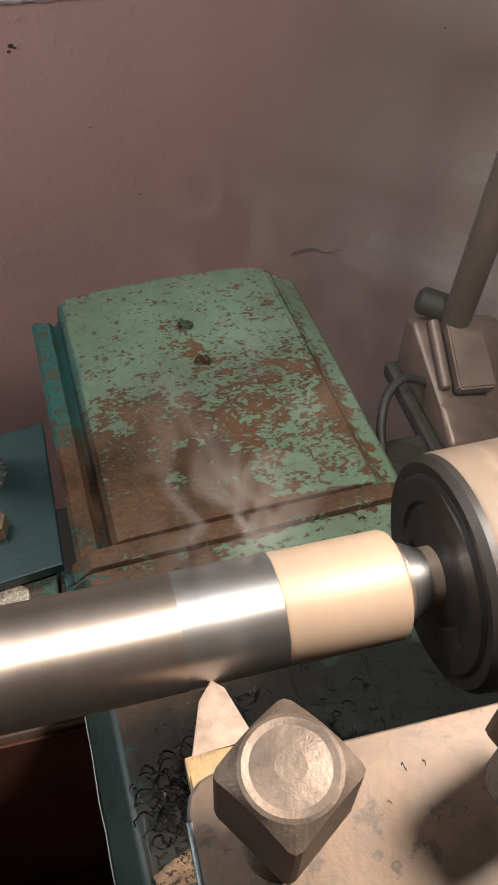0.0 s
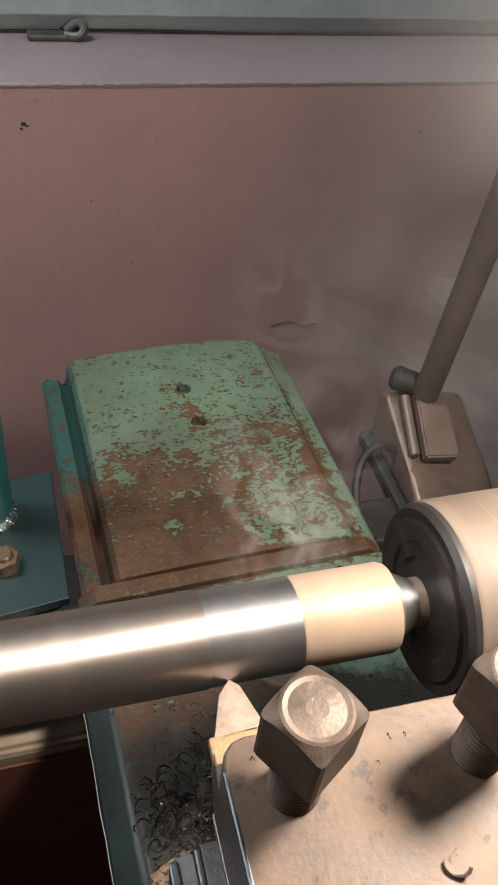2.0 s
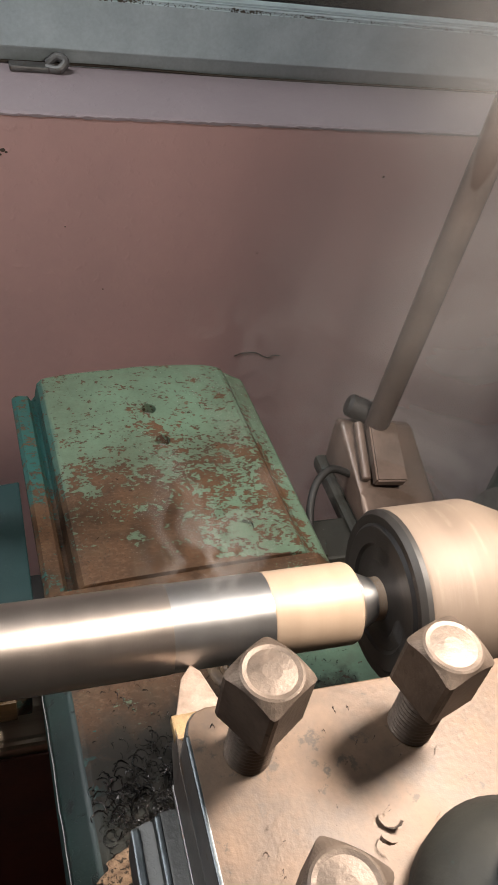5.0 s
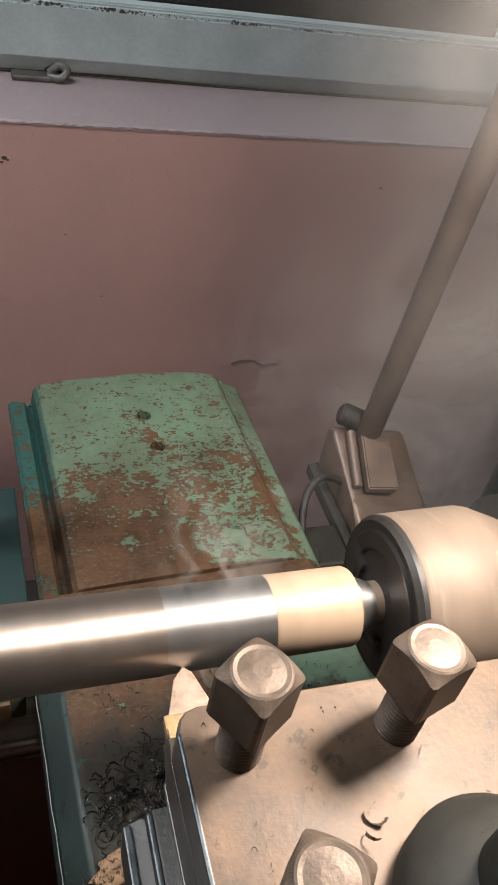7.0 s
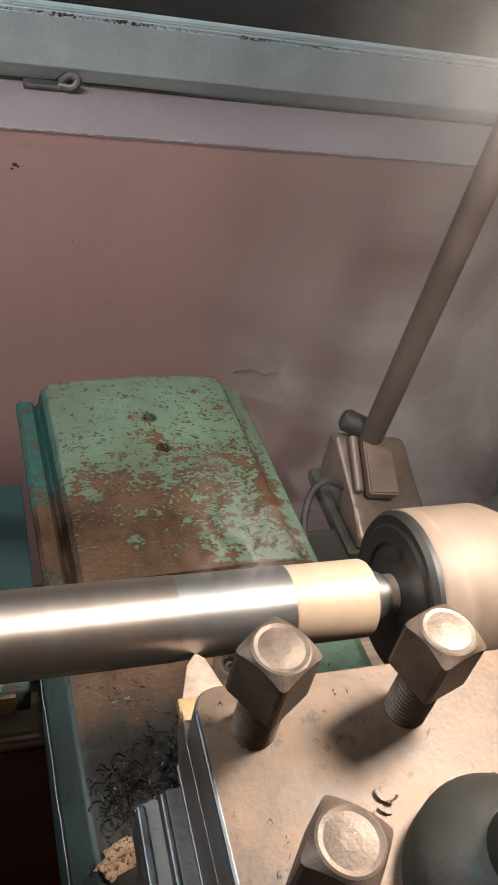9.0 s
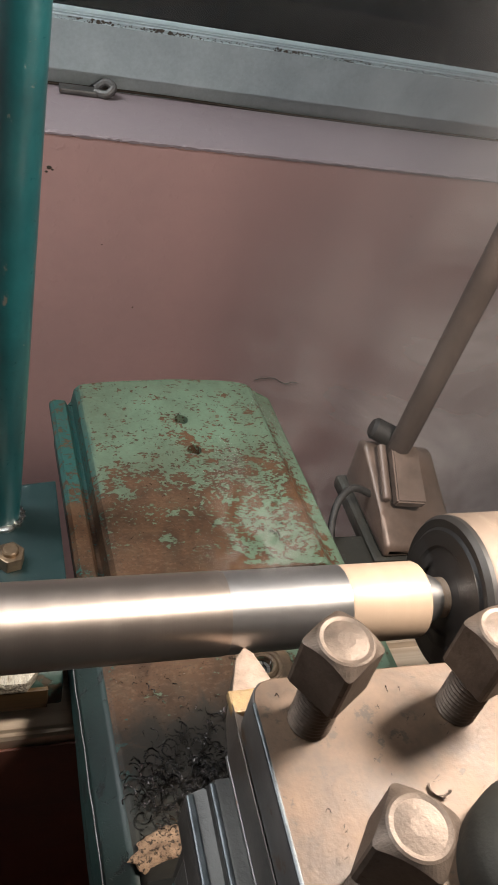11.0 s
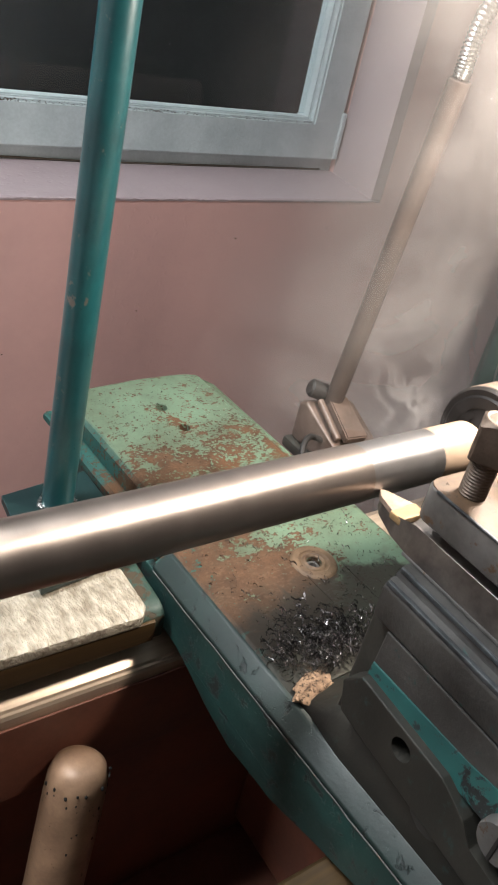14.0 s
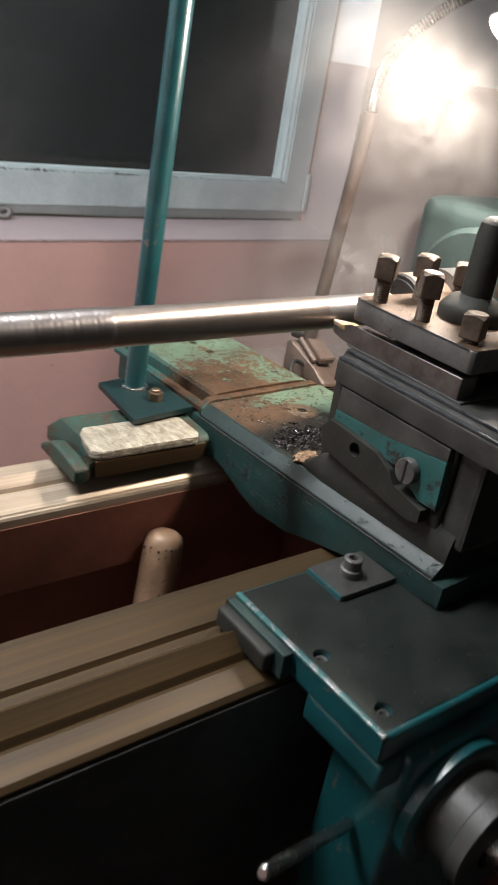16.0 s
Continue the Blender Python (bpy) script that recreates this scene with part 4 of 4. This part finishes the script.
def compound():
    c = thing("compound_slide", (0.07, -0.15, 0.884), "dark steel compound slide with a teal side", "compound slide")
    part("swivel", spun([(0, 0), (0, 0.083), (0.05, 0.083), (0.052, 0.081), (0.066, 0.081), (0.066, 0)], upright(0.074, -0.142, 0.882), 64), IRON_OILY, c, "round dark swivel base", True)
    part("side", box(-0.0030, 0.16, -0.230, -0.051, 0.888, 1.001, 0.004, 3), GRIMY, c, "dark grimy slide body", True)
    part("teal_band", prism([(-0.070, 0.955), (-0.071, 0.972), (-0.150, 0.975), (-0.226, 0.985), (-0.228, 0.932), (-0.205, 0.932), (-0.175, 0.953)], "x", -0.0120, -0.0032, 0.001), TEAL_SCRAPED, c, "scraped teal side strip")
    part("scraped_band", prism([(-0.071, 0.9722), (-0.072, 0.999), (-0.226, 0.999), (-0.226, 0.9852), (-0.150, 0.9752)], "x", -0.0116, -0.0032, 0.001), IRON_OILY, c, "bare grey side face")
    gib = [(-0.072, 0.962), (-0.060, 0.947), (-0.066, 0.925), (-0.206, 0.909), (-0.217, 0.914), (-0.217, 0.928), (-0.176, 0.934), (-0.166, 0.947), (-0.145, 0.957)]
    strip = part("gib", prism(gib, "x", -0.0185, -0.0035, 0.0012), GRIMY, c, "dark gib strip with a bolt hole", True)
    drill(strip, [((-0.0185, -0.1155, 0.9455), (-1, 0, 0), 0.0078, 0.012)])
    m = Matrix.Translation((-0.0125, -0.187, 0.957)) @ Matrix.Rotation(math.pi, 4, "Z")
    sc = part("slotted_screw", spun([(0, 0.0135), (0.006, 0.0135), (0.008, 0.0125), (0.008, 0)], m, 32), IRON, c, "large slotted screw head", True)
    bm = box(-0.0213, -0.0203, -0.188, -0.186, 0.9445, 0.9695, 0)
    part("slot", bm, RUBBER, sc)
    # top slide with a relieved edge
    top = [(-0.012, 1.001), (-0.0125, 1.024), (-0.010, 1.0275), (-0.004, 1.0285), (-0.002, 1.036), (0.155, 1.036), (0.157, 1.001)]
    part("top_slide", prism(top, "y", -0.34, -0.058, 0.0012), IRON_OILY, c, "oily dark top slide with a bright edge", True)
    part("bright_edge", box(-0.0128, -0.0095, -0.335, -0.0595, 1.0262, 1.0292, 0.0008), EDGE, c, "rubbed edge with a highlight in its colour")
    part("ridge_line", box(-0.0044, -0.0022, -0.335, -0.0595, 1.0335, 1.0366, 0.0008), EDGE, c, "rubbed ridge with a highlight in its colour")
    part("screw_end", box(0.0, 0.13, -0.262, -0.2305, 0.90, 0.999, 0.005), IRON_OILY, c)
    return c


def square_bolt(parent, x, y, top, turn):
    """A square-headed clamp bolt, chamfered on top, with an exposed thread."""
    bm = bmesh.new()
    h, half, circle, steps = 0.0245, 0.0104, 0.0098, 64
    angle = [radians(turn) + k * math.tau / steps for k in range(steps)]
    reach = [min(half / max(abs(math.cos(k * math.tau / steps)), abs(math.sin(k * math.tau / steps))), half * 1.345) for k in range(steps)]
    levels = [[(0.0068, top - h)] * steps, [(q - 0.0006, top - h) for q in reach], [(q, top - h + 0.0008) for q in reach], [(q, top - 0.0010 - max(q - circle, 0) * 0.58) for q in reach],
              [(circle, top - 0.0004)] * steps, [(circle - 0.0008, top)] * steps, [(circle - 0.0022, top - 0.0003)] * steps, [(0.003, top + 0.0002)] * steps]
    rings = [[bm.verts.new((x + q * math.cos(a), y + q * math.sin(a), z)) for a, (q, z) in zip(angle, level)] for level in levels]
    for p, q in zip(rings, rings[1:]):
        for k in range(steps):
            bm.faces.new((p[k], p[(k + 1) % steps], q[(k + 1) % steps], q[k]))
    bm.faces.new(rings[-1])
    head = part("bolt", bm, BOLT, parent, "square-headed steel clamp bolt")
    prof = [(1.0635, 0.0), (1.0635, 0.0062)]
    z = 1.064
    while z < top - h - 0.001:
        prof += [(z, 0.0074), (z + 0.0008, 0.0081), (z + 0.0012, 0.0081), (z + 0.002, 0.0073)]
        z += 0.002
    prof.append((top - h + 0.001, 0.0074))
    part("thread", spun(prof, upright(x, y, 0), 24), BOLT, head, "coarse exposed thread")
    return head


def tool_post():
    c = thing("tool_post", (0.0855, -0.129, 1.036), "four-way steel tool post with square-headed bolts", "tool post")
    out = [(0.0110, -0.0480), (0.0070, -0.0492), (0.0042, -0.0520), (0.0030, -0.0560), (0.003, -0.208), (0.006, -0.212), (0.165, -0.212), (0.168, -0.209), (0.168, -0.052), (0.165, -0.049)]
    part("top_plate", prism(out, "z", 1.0665, 1.0896, 0.0016, 3), IRON, c, "thick dark steel clamp plate with a rubbed edge", True)
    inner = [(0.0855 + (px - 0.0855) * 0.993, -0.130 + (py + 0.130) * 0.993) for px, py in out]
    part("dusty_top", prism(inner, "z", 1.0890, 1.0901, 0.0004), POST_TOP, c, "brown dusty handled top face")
    part("rim_glint", box(0.0024, 0.0042, -0.205, -0.0575, 1.0882, 1.0902, 0.0007), EDGE, c, "rubbed rim of the clamp plate, cool highlight in its colour")
    part("core", box(0.040, 0.131, -0.175, -0.083, 1.036, 1.0663, 0.002), IRON_OILY, c)
    part("base_plate", box(0.004, 0.167, -0.211, -0.05, 1.0362, 1.0385, 0.0008), IRON, c)
    spots = [(0.0215, -0.067, 1.139, 33), (0.0805, -0.0685, 1.139, 18), (0.0225, -0.1265, 1.139, 52), (0.0215, -0.190, 1.119, 20), (0.148, -0.067, 1.128, 40), (0.148, -0.129, 1.132, 10), (0.148, -0.190, 1.124, 60), (0.083, -0.190, 1.126, 25)]
    for x, y, top, turn in spots:
        square_bolt(c, x, y, top, turn)
    part("hub", spun([(0, 0), (0, 0.034), (0.010, 0.034), (0.016, 0.030), (0.022, 0.024), (0.026, 0.016), (0.085, 0.0155), (0.098, 0.014), (0.104, 0.008), (0.105, 0)], upright(0.0875, -0.134, 1.0898), 48), GRIMY, c, "dark round locking hub", True)
    part("handle", rod((0.0875, -0.134, 1.165), (0.20, -0.22, 1.225), 0.008, 0.003), IRON, c, "locking lever", True)
    return c


def turning_tool():
    c = thing("turning_tool", (0.016, -0.11, 1.0385), "steel turning tool with a gold-brazed tip at the cut", "turning tool")
    bm = bmesh.new()
    outline = [(0.0045, -0.205), (0.0285, -0.205), (0.0285, -0.046), (0.0275, -0.036), (0.0220, -0.0125), (0.0190, -0.0105), (0.0130, -0.018), (0.0070, -0.036), (0.0045, -0.052)]
    lo = [bm.verts.new((x, y, 1.0387)) for x, y in outline]
    hi = [bm.verts.new((x, y, 1.0605 - (0.0135 if y > -0.03 else 0.0065 if y > -0.05 else 0))) for x, y in outline]
    bm.faces.new(lo)
    bm.faces.new(hi[::-1])
    n = len(outline)
    for i in range(n):
        bm.faces.new((lo[i], lo[(i + 1) % n], hi[(i + 1) % n], hi[i]))
    bmesh.ops.bevel(bm, geom=bm.edges[:], offset=0.0007, segments=1, affect="EDGES")
    part("shank", bm, TOOLSTEEL, c)
    tip = [(0.0085, -0.0305), (0.0275, -0.0295), (0.0226, -0.0115), (0.0192, -0.0080), (0.0140, -0.0140)]
    bm = prism(tip, "z", 1.0470, 1.0508, 0.0005)
    for vert in bm.verts:
        vert.co.z += max(-0.010 - vert.co.y, 0) * 0.12
    part("insert", bm, CLAY_TIP, c, "dusty pale cutting tip")
    part("braze", box(0.0062, 0.0278, -0.0405, -0.0302, 1.0490, 1.0540, 0.0012), CARBIDE, c, "gold braze seam")
    return c


def pole_stand():
    c = thing("pole_stand", (-0.08, 0.21, 0.869), "tall teal pole welded to a bolted plate", "pole")
    plate = [(-0.129, 0.150), (-0.119, 0.268), (-0.036, 0.280), (-0.034, 0.163)]
    part("foot_plate", prism(plate, "z", 0.8665, 0.8745, 0.001), FOOT, c, "dark teal steel foot plate")
    m, n = between((-0.0785, 0.242, 0.8745), (-0.056, 0.234, 1.86))
    part("pole", spun([(0, 0), (0, 0.0135), (n, 0.0135), (n, 0)], m, 40), TEAL, c, "glossy chipped teal pole", True)
    rnd = random.Random(8)
    bm = bmesh.new()
    for k in range(40):
        a = k * math.tau / 40
        bmesh.ops.create_icosphere(bm, subdivisions=1, radius=rnd.uniform(0.0022, 0.0042), matrix=Matrix.Translation((-0.0785 + 0.0145 * math.cos(a), 0.242 + 0.0145 * math.sin(a), 0.8755)) @ Matrix.Diagonal((1, 1, 0.8, 1)))
    part("weld", bm, SHINY, c, "bright lumpy weld bead", True)
    bm = prism([(-0.073 + 0.0105 * math.cos(k * math.tau / 6 + 0.3), 0.196 + 0.0105 * math.sin(k * math.tau / 6 + 0.3)) for k in range(6)], "z", 0.8745, 0.886, 0.0008)
    nut = part("nut", bm, BRASS, c, "yellowed hexagon bolt head")
    part("bolt_top", spun([(0, 0), (0, 0.006), (0.003, 0.006), (0.004, 0.005), (0.004, 0)], upright(-0.073, 0.196, 0.886), 20), BRASS, nut, smooth=True)
    return c


def machine_lamp():
    c = thing("machine_lamp", (0.27, 0.24, 0.829), "machine lamp on a brown conduit, lit, clamped behind the slide", "lamp")
    body = [(0.208, 0.842), (0.208, 0.856), (0.236, 0.870), (0.300, 0.896), (0.312, 0.890), (0.312, 0.842)]
    bm = prism(body, "x", 0.240, 0.316, 0.005, 3)
    for vert in bm.verts:
        if vert.co.x > 0.30:
            vert.co.z -= (vert.co.x - 0.30) * 0.9 * (vert.co.z > 0.85)
    part("base_block", bm, HOLDER, c, "grey-brown clamp housing", True)
    bm = bmesh.new()
    quad = [(0.252, 0.239, 0.875), (0.279, 0.235, 0.876), (0.284, 0.287, 0.896), (0.259, 0.294, 0.899)]
    lo = [bm.verts.new(p) for p in quad]
    hi = [bm.verts.new((p[0], p[1] - 0.004, p[2] + 0.010)) for p in quad]
    bm.faces.new(lo)
    bm.faces.new(hi[::-1])
    for k in range(4):
        bm.faces.new((lo[k], lo[(k + 1) % 4], hi[(k + 1) % 4], hi[k]))
    bmesh.ops.bevel(bm, geom=bm.edges[:], offset=0.0015, segments=2, affect="EDGES")
    part("clamp_wedge", bm, HOLDER, c, "slanted clamp plate", True)
    part("clamp_rail", rod((0.2465, 0.243, 0.879), (0.2525, 0.292, 0.900), 0.0042, 0.001), HOLDER, c, smooth=True)
    part("thumb_screw", rod((0.266, 0.298, 0.904), (0.245, 0.307, 0.910), 0.0105, 0.003, 12), RUBBER, c, "black knurled thumb screw", True)
    part("foot", box(0.232, 0.318, 0.205, 0.315, 0.829, 0.8425, 0.004), GRIMY, c)
    part("arm", box(0.182, 0.2315, 0.192, 0.236, 0.829, 0.8425, 0.003), GRIMY, c)
    part("bracket", prism([(0.191, 0.196), (0.201, 0.193), (0.205, 0.210), (0.195, 0.213)], "z", 0.8425, 0.848, 0.001), GRIMY, c)
    a, b = Vector((0.268, 0.288, 0.890)), Vector((0.262, 0.247, 1.252))
    part("conduit", rod(a, b, 0.0105, 0.001), TUBE, c, "brown conduit tube", True)
    part("gooseneck", hose([b, (0.268, 0.240, 1.320), (0.318, 0.205, 1.392), (0.345, 0.120, 1.440), (0.285, 0.015, 1.455), LAMP + Vector((0.018, -0.006, 0.058))], 0.0072, 12, 0.18), SHINY, c, "ribbed bright steel gooseneck", True)
    part("cable", hose([(0.241, 0.262, 0.868), (0.222, 0.262, 0.876), (0.206, 0.252, 0.872), (0.197, 0.236, 0.860), (0.193, 0.215, 0.846)], 0.0034, 10), RUBBER, c, "black cable", True)
    d = (AIM - LAMP).normalized()
    m = Matrix.Translation(LAMP) @ d.to_track_quat("X", "Z").to_matrix().to_4x4()
    shade = part("shade", spun([(-0.060, 0.0), (-0.060, 0.016), (-0.035, 0.020), (-0.030, 0.030), (-0.012, 0.041), (-0.011, 0.0395), (-0.029, 0.0285), (-0.034, 0.016), (-0.034, 0)], m, 40), SHADE, c, "small enamel lamp shade", True)
    part("bulb", spun([(-0.034, 0.0), (-0.034, 0.010), (-0.026, 0.016), (-0.019, 0.017), (-0.012, 0.012), (-0.010, 0.0)], m, 24), BULB, shade, "glowing bulb", True)
    return c


# ---- chips and dirt ----


def curl(bm, x, y, z, size, turns, rnd, width):
    """One curled steel chip, a thin twisted ribbon."""
    a0, tilt = rnd.uniform(0, math.tau), rnd.uniform(-0.5, 0.5)
    m = Matrix.Translation((x, y, z)) @ Matrix.Rotation(a0, 4, "Z") @ Matrix.Rotation(tilt, 4, "X")
    prev = None
    steps = max(5, int(16 * turns))
    for k in range(steps + 1):
        a = math.tau * turns * k / steps
        rr = size * (0.7 + 0.3 * k / steps)
        p = Vector((rr * math.cos(a), rr * math.sin(a), 0.0006 * k * rnd.uniform(0.2, 1.0)))
        q = p + Vector((0, 0, width)) + Vector((rr * 0.15 * math.cos(a), rr * 0.15 * math.sin(a), 0))
        pair = (bm.verts.new(m @ p), bm.verts.new(m @ q))
        if prev:
            bm.faces.new((prev[0], pair[0], pair[1], prev[1]))
        prev = pair


def chips():
    made = []
    rnd = random.Random(21)
    bm = bmesh.new()
    for k in range(900):
        x, y = rnd.gauss(0.042, 0.030), rnd.gauss(0.004, 0.017)
        if not (-0.014 < x < 0.12 and -0.019 < y < 0.05):
            continue
        heap = 0.008 * math.exp(-((x - 0.045) / 0.03) ** 2 - ((y + 0.005) / 0.014) ** 2)
        curl(bm, x, y, 0.8855 + rnd.uniform(0, heap), rnd.uniform(0.0013, 0.0052), rnd.uniform(0.25, 0.85), rnd, rnd.uniform(0.0006, 0.0014))
    ob = single("chip_heap", bm, CHIPM, "heap of curled steel chips on the slide", "metal chips", (0.045, 0.0, 0.885), kind="stuff")
    made.append(ob)
    bm = bmesh.new()
    for k in range(420):
        x, y = rnd.uniform(-0.012, 0.165), rnd.uniform(0.0, 0.148)
        curl(bm, x, y, 0.8858, rnd.uniform(0.0008, 0.003), rnd.uniform(0.15, 0.5), rnd, 0.0007)
    for k in range(110):
        x, y = rnd.uniform(0.004, 0.15), rnd.uniform(0.18, 0.385)
        curl(bm, x, y, 0.8892, rnd.uniform(0.0006, 0.002), rnd.uniform(0.15, 0.4), rnd, 0.0006)
    for k in range(120):
        x, y = rnd.uniform(-0.175, -0.03), rnd.uniform(-0.355, -0.165)
        curl(bm, x, y, 0.8415 if x < -0.1 or y < -0.216 else 0.8478, rnd.uniform(0.0006, 0.0018), rnd.uniform(0.1, 0.4), rnd, 0.0005)
    made.append(single("stray_chips", bm, CHIPM, "scattered small bright steel chips", "metal chips", (0.05, 0.1, 0.886), kind="stuff"))
    bm = bmesh.new()
    for k in range(130):
        x, y = rnd.uniform(0.01, 0.16), rnd.uniform(-0.205, -0.055)
        curl(bm, x, y, 1.0904, rnd.uniform(0.0005, 0.0013), rnd.uniform(0.1, 0.4), rnd, 0.0006)
    made.append(single("post_chips", bm, CHIPM, "bright chips strewn over the tool post", "metal chips", (0.08, -0.12, 1.09), kind="stuff"))
    for x, y, z, s, t in ((0.047, 0.055, 0.8858, 0.0065, 0.62), (0.068, 0.088, 0.8858, 0.004, 0.4), (0.060, -0.096, 1.0904, 0.004, 0.45), (0.056, -0.104, 1.0904, 0.003, 0.4), (0.125, 0.195, 0.8895, 0.006, 0.4), (0.02, 0.045, 0.8858, 0.005, 0.45)):
        bm = bmesh.new()
        curl(bm, x, y, z, s, t, rnd, 0.0018)
        made.append(single("steel_curl", bm, CHIPM, "single curled steel shaving", "metal chip", (x, y, z), group="loose curls"))
    bm = bmesh.new()
    bmesh.ops.create_icosphere(bm, subdivisions=4, radius=1.0)
    for vert in bm.verts:
        d = 0.85 + 0.4 * noise.noise(vert.co * 1.5) + 0.10 * noise.noise(vert.co * 7.0)
        vert.co = Vector((vert.co.x * 0.023 * d, vert.co.y * 0.0110 * d, vert.co.z * 0.0055 * d))
    bmesh.ops.rotate(bm, verts=bm.verts, cent=(0, 0, 0), matrix=Matrix.Rotation(radians(12), 3, "Z"))
    bmesh.ops.translate(bm, verts=bm.verts, vec=(0.007, -0.023, 0.8856))
    made.append(single("sludge_lump", bm, CLAY, "lump of dried brown chip sludge", "sludge", (0.004, -0.027, 0.882), smooth=True))
    return made


# ---- smoke ----


def sheet(name, material, path, width, seed, label, wavy=1.0):
    """A soft curved ribbon of smoke along a path, waving across its width."""
    rnd = random.Random(seed)
    pts = [Vector(p) for p in path]
    nu, nv = 12, 36
    ph = [rnd.uniform(0, math.tau) for _ in range(4)]
    bm = bmesh.new()
    uv = bm.loops.layers.uv.new("UVMap")
    grid = []
    for j in range(nv + 1):
        u = j / nv * (len(pts) - 1)
        i = min(int(u), len(pts) - 2)
        f = u - i
        p0, p1, p2, p3 = pts[max(i - 1, 0)], pts[i], pts[i + 1], pts[min(i + 2, len(pts) - 1)]
        p = 0.5 * ((2 * p1) + (p2 - p0) * f + (2 * p0 - 5 * p1 + 4 * p2 - p3) * f * f + (3 * p1 - p0 - 3 * p2 + p3) * f ** 3)
        w = width[0] + (width[1] - width[0]) * j / nv
        row = []
        for k in range(nu + 1):
            s = k / nu - 0.5
            across = Vector((0.80, -0.60, 0.0)) * s * w
            wave = Vector((0.5, 0.8, 0.15)) * w * wavy * (0.16 * math.sin(5 * s + ph[0] + j * 0.17) + 0.09 * math.sin(9 * s + ph[1] - j * 0.33))
            row.append((bm.verts.new(p + across + wave), k / nu, j / nv))
        grid.append(row)
    for r0, r1 in zip(grid, grid[1:]):
        for a, b, c, d in zip(r0, r0[1:], r1[1:], r1):
            f = bm.faces.new((a[0], b[0], c[0], d[0]))
            for loop, src in zip(f.loops, (a, b, c, d)):
                loop[uv].uv = (src[1], src[2])
    me = bpy.data.meshes.new(name)
    bm.to_mesh(me)
    bm.free()
    for p in me.polygons:
        p.use_smooth = True
    me.materials.append(material)
    return tagged(new(name, me), label, "smoke", "smoke from the cut", "stuff")


def smoke_sheets():
    made = []
    rising = [(0.018, -0.012, 1.045), (0.026, 0.002, 1.085), (0.046, 0.028, 1.13), (0.060, 0.045, 1.22)]
    made.append(sheet("smoke_wisp", WISP, rising, (0.030, 0.120), 30, "thin pale smoke wisp curling from the cut", 0.4))
    for k, (path, width) in enumerate([
        ([(0.46, 0.38, 0.20), (0.47, 0.38, 0.60), (0.49, 0.38, 1.00), (0.50, 0.36, 1.50)], (0.80, 0.90)),
        ([(0.24, 0.09, 1.17), (0.25, 0.09, 1.28), (0.26, 0.085, 1.40), (0.27, 0.08, 1.68)], (0.38, 0.60)),
        ([(0.44, 0.09, 0.62), (0.44, 0.09, 0.90), (0.44, 0.09, 1.15), (0.45, 0.08, 1.50)], (0.80, 0.80)),
    ]):
        made.append(sheet("smoke_haze", (HAZE, GLOW, VEIL)[k], path, width, 50 + k, "broad thin veil of drifting grey smoke", 0.10))
    return made


room()
window()
wall_marks()
bed()
headstock()
*WORK, LAYER = spindle()
FED = [carriage(), cross_slide(), compound(), tool_post(), turning_tool(), pole_stand(), machine_lamp(), *chips()]
SMOKE = smoke_sheets()

lt = thing("ceiling_lamp", (-0.95, 0.45, 2.7), "plain white tube light on the ceiling", "ceiling lamp")
part("housing", box(-1.57, -0.33, 0.28, 0.62, 2.655, 2.70, 0.004), SHADE, lt)
part("diffuser", box(-1.55, -0.35, 0.30, 0.60, 2.64, 2.654, 0.002), TUBELIGHT, lt)

FEED = 0.002295       # metres of feed per second, towards the tailstock


def motions():
    for ob in FED:
        x, y, z = ob.location
        walk(ob, [(t, pose(x - FEED * t, y, z)) for t in (0.0, 4.0, 8.0, 12.0, 16.0)])
    for ob in WORK:
        x, y, z = ob.location
        walk(ob, [(k / 30, pose(x, y, z, 71.0 * k)) for k in range(481)])
    walk(LAYER, [(t, pose(-FEED * t, 0, 0)) for t in (0.0, 4.0, 8.0, 12.0, 16.0)])
    for n, ob in enumerate(SMOKE):
        rows = []
        for k in range(33):
            t = k * 0.5
            a = 0.9 * t + n * 1.7
            big = 0.02 if n else 0.010
            rows.append((t, pose(-FEED * t + big * math.sin(a), big * 0.6 * math.cos(0.7 * a), big * math.sin(0.53 * a + n), 0, 0, 4 * math.sin(0.8 * a))))
        walk(ob, rows)


motions()
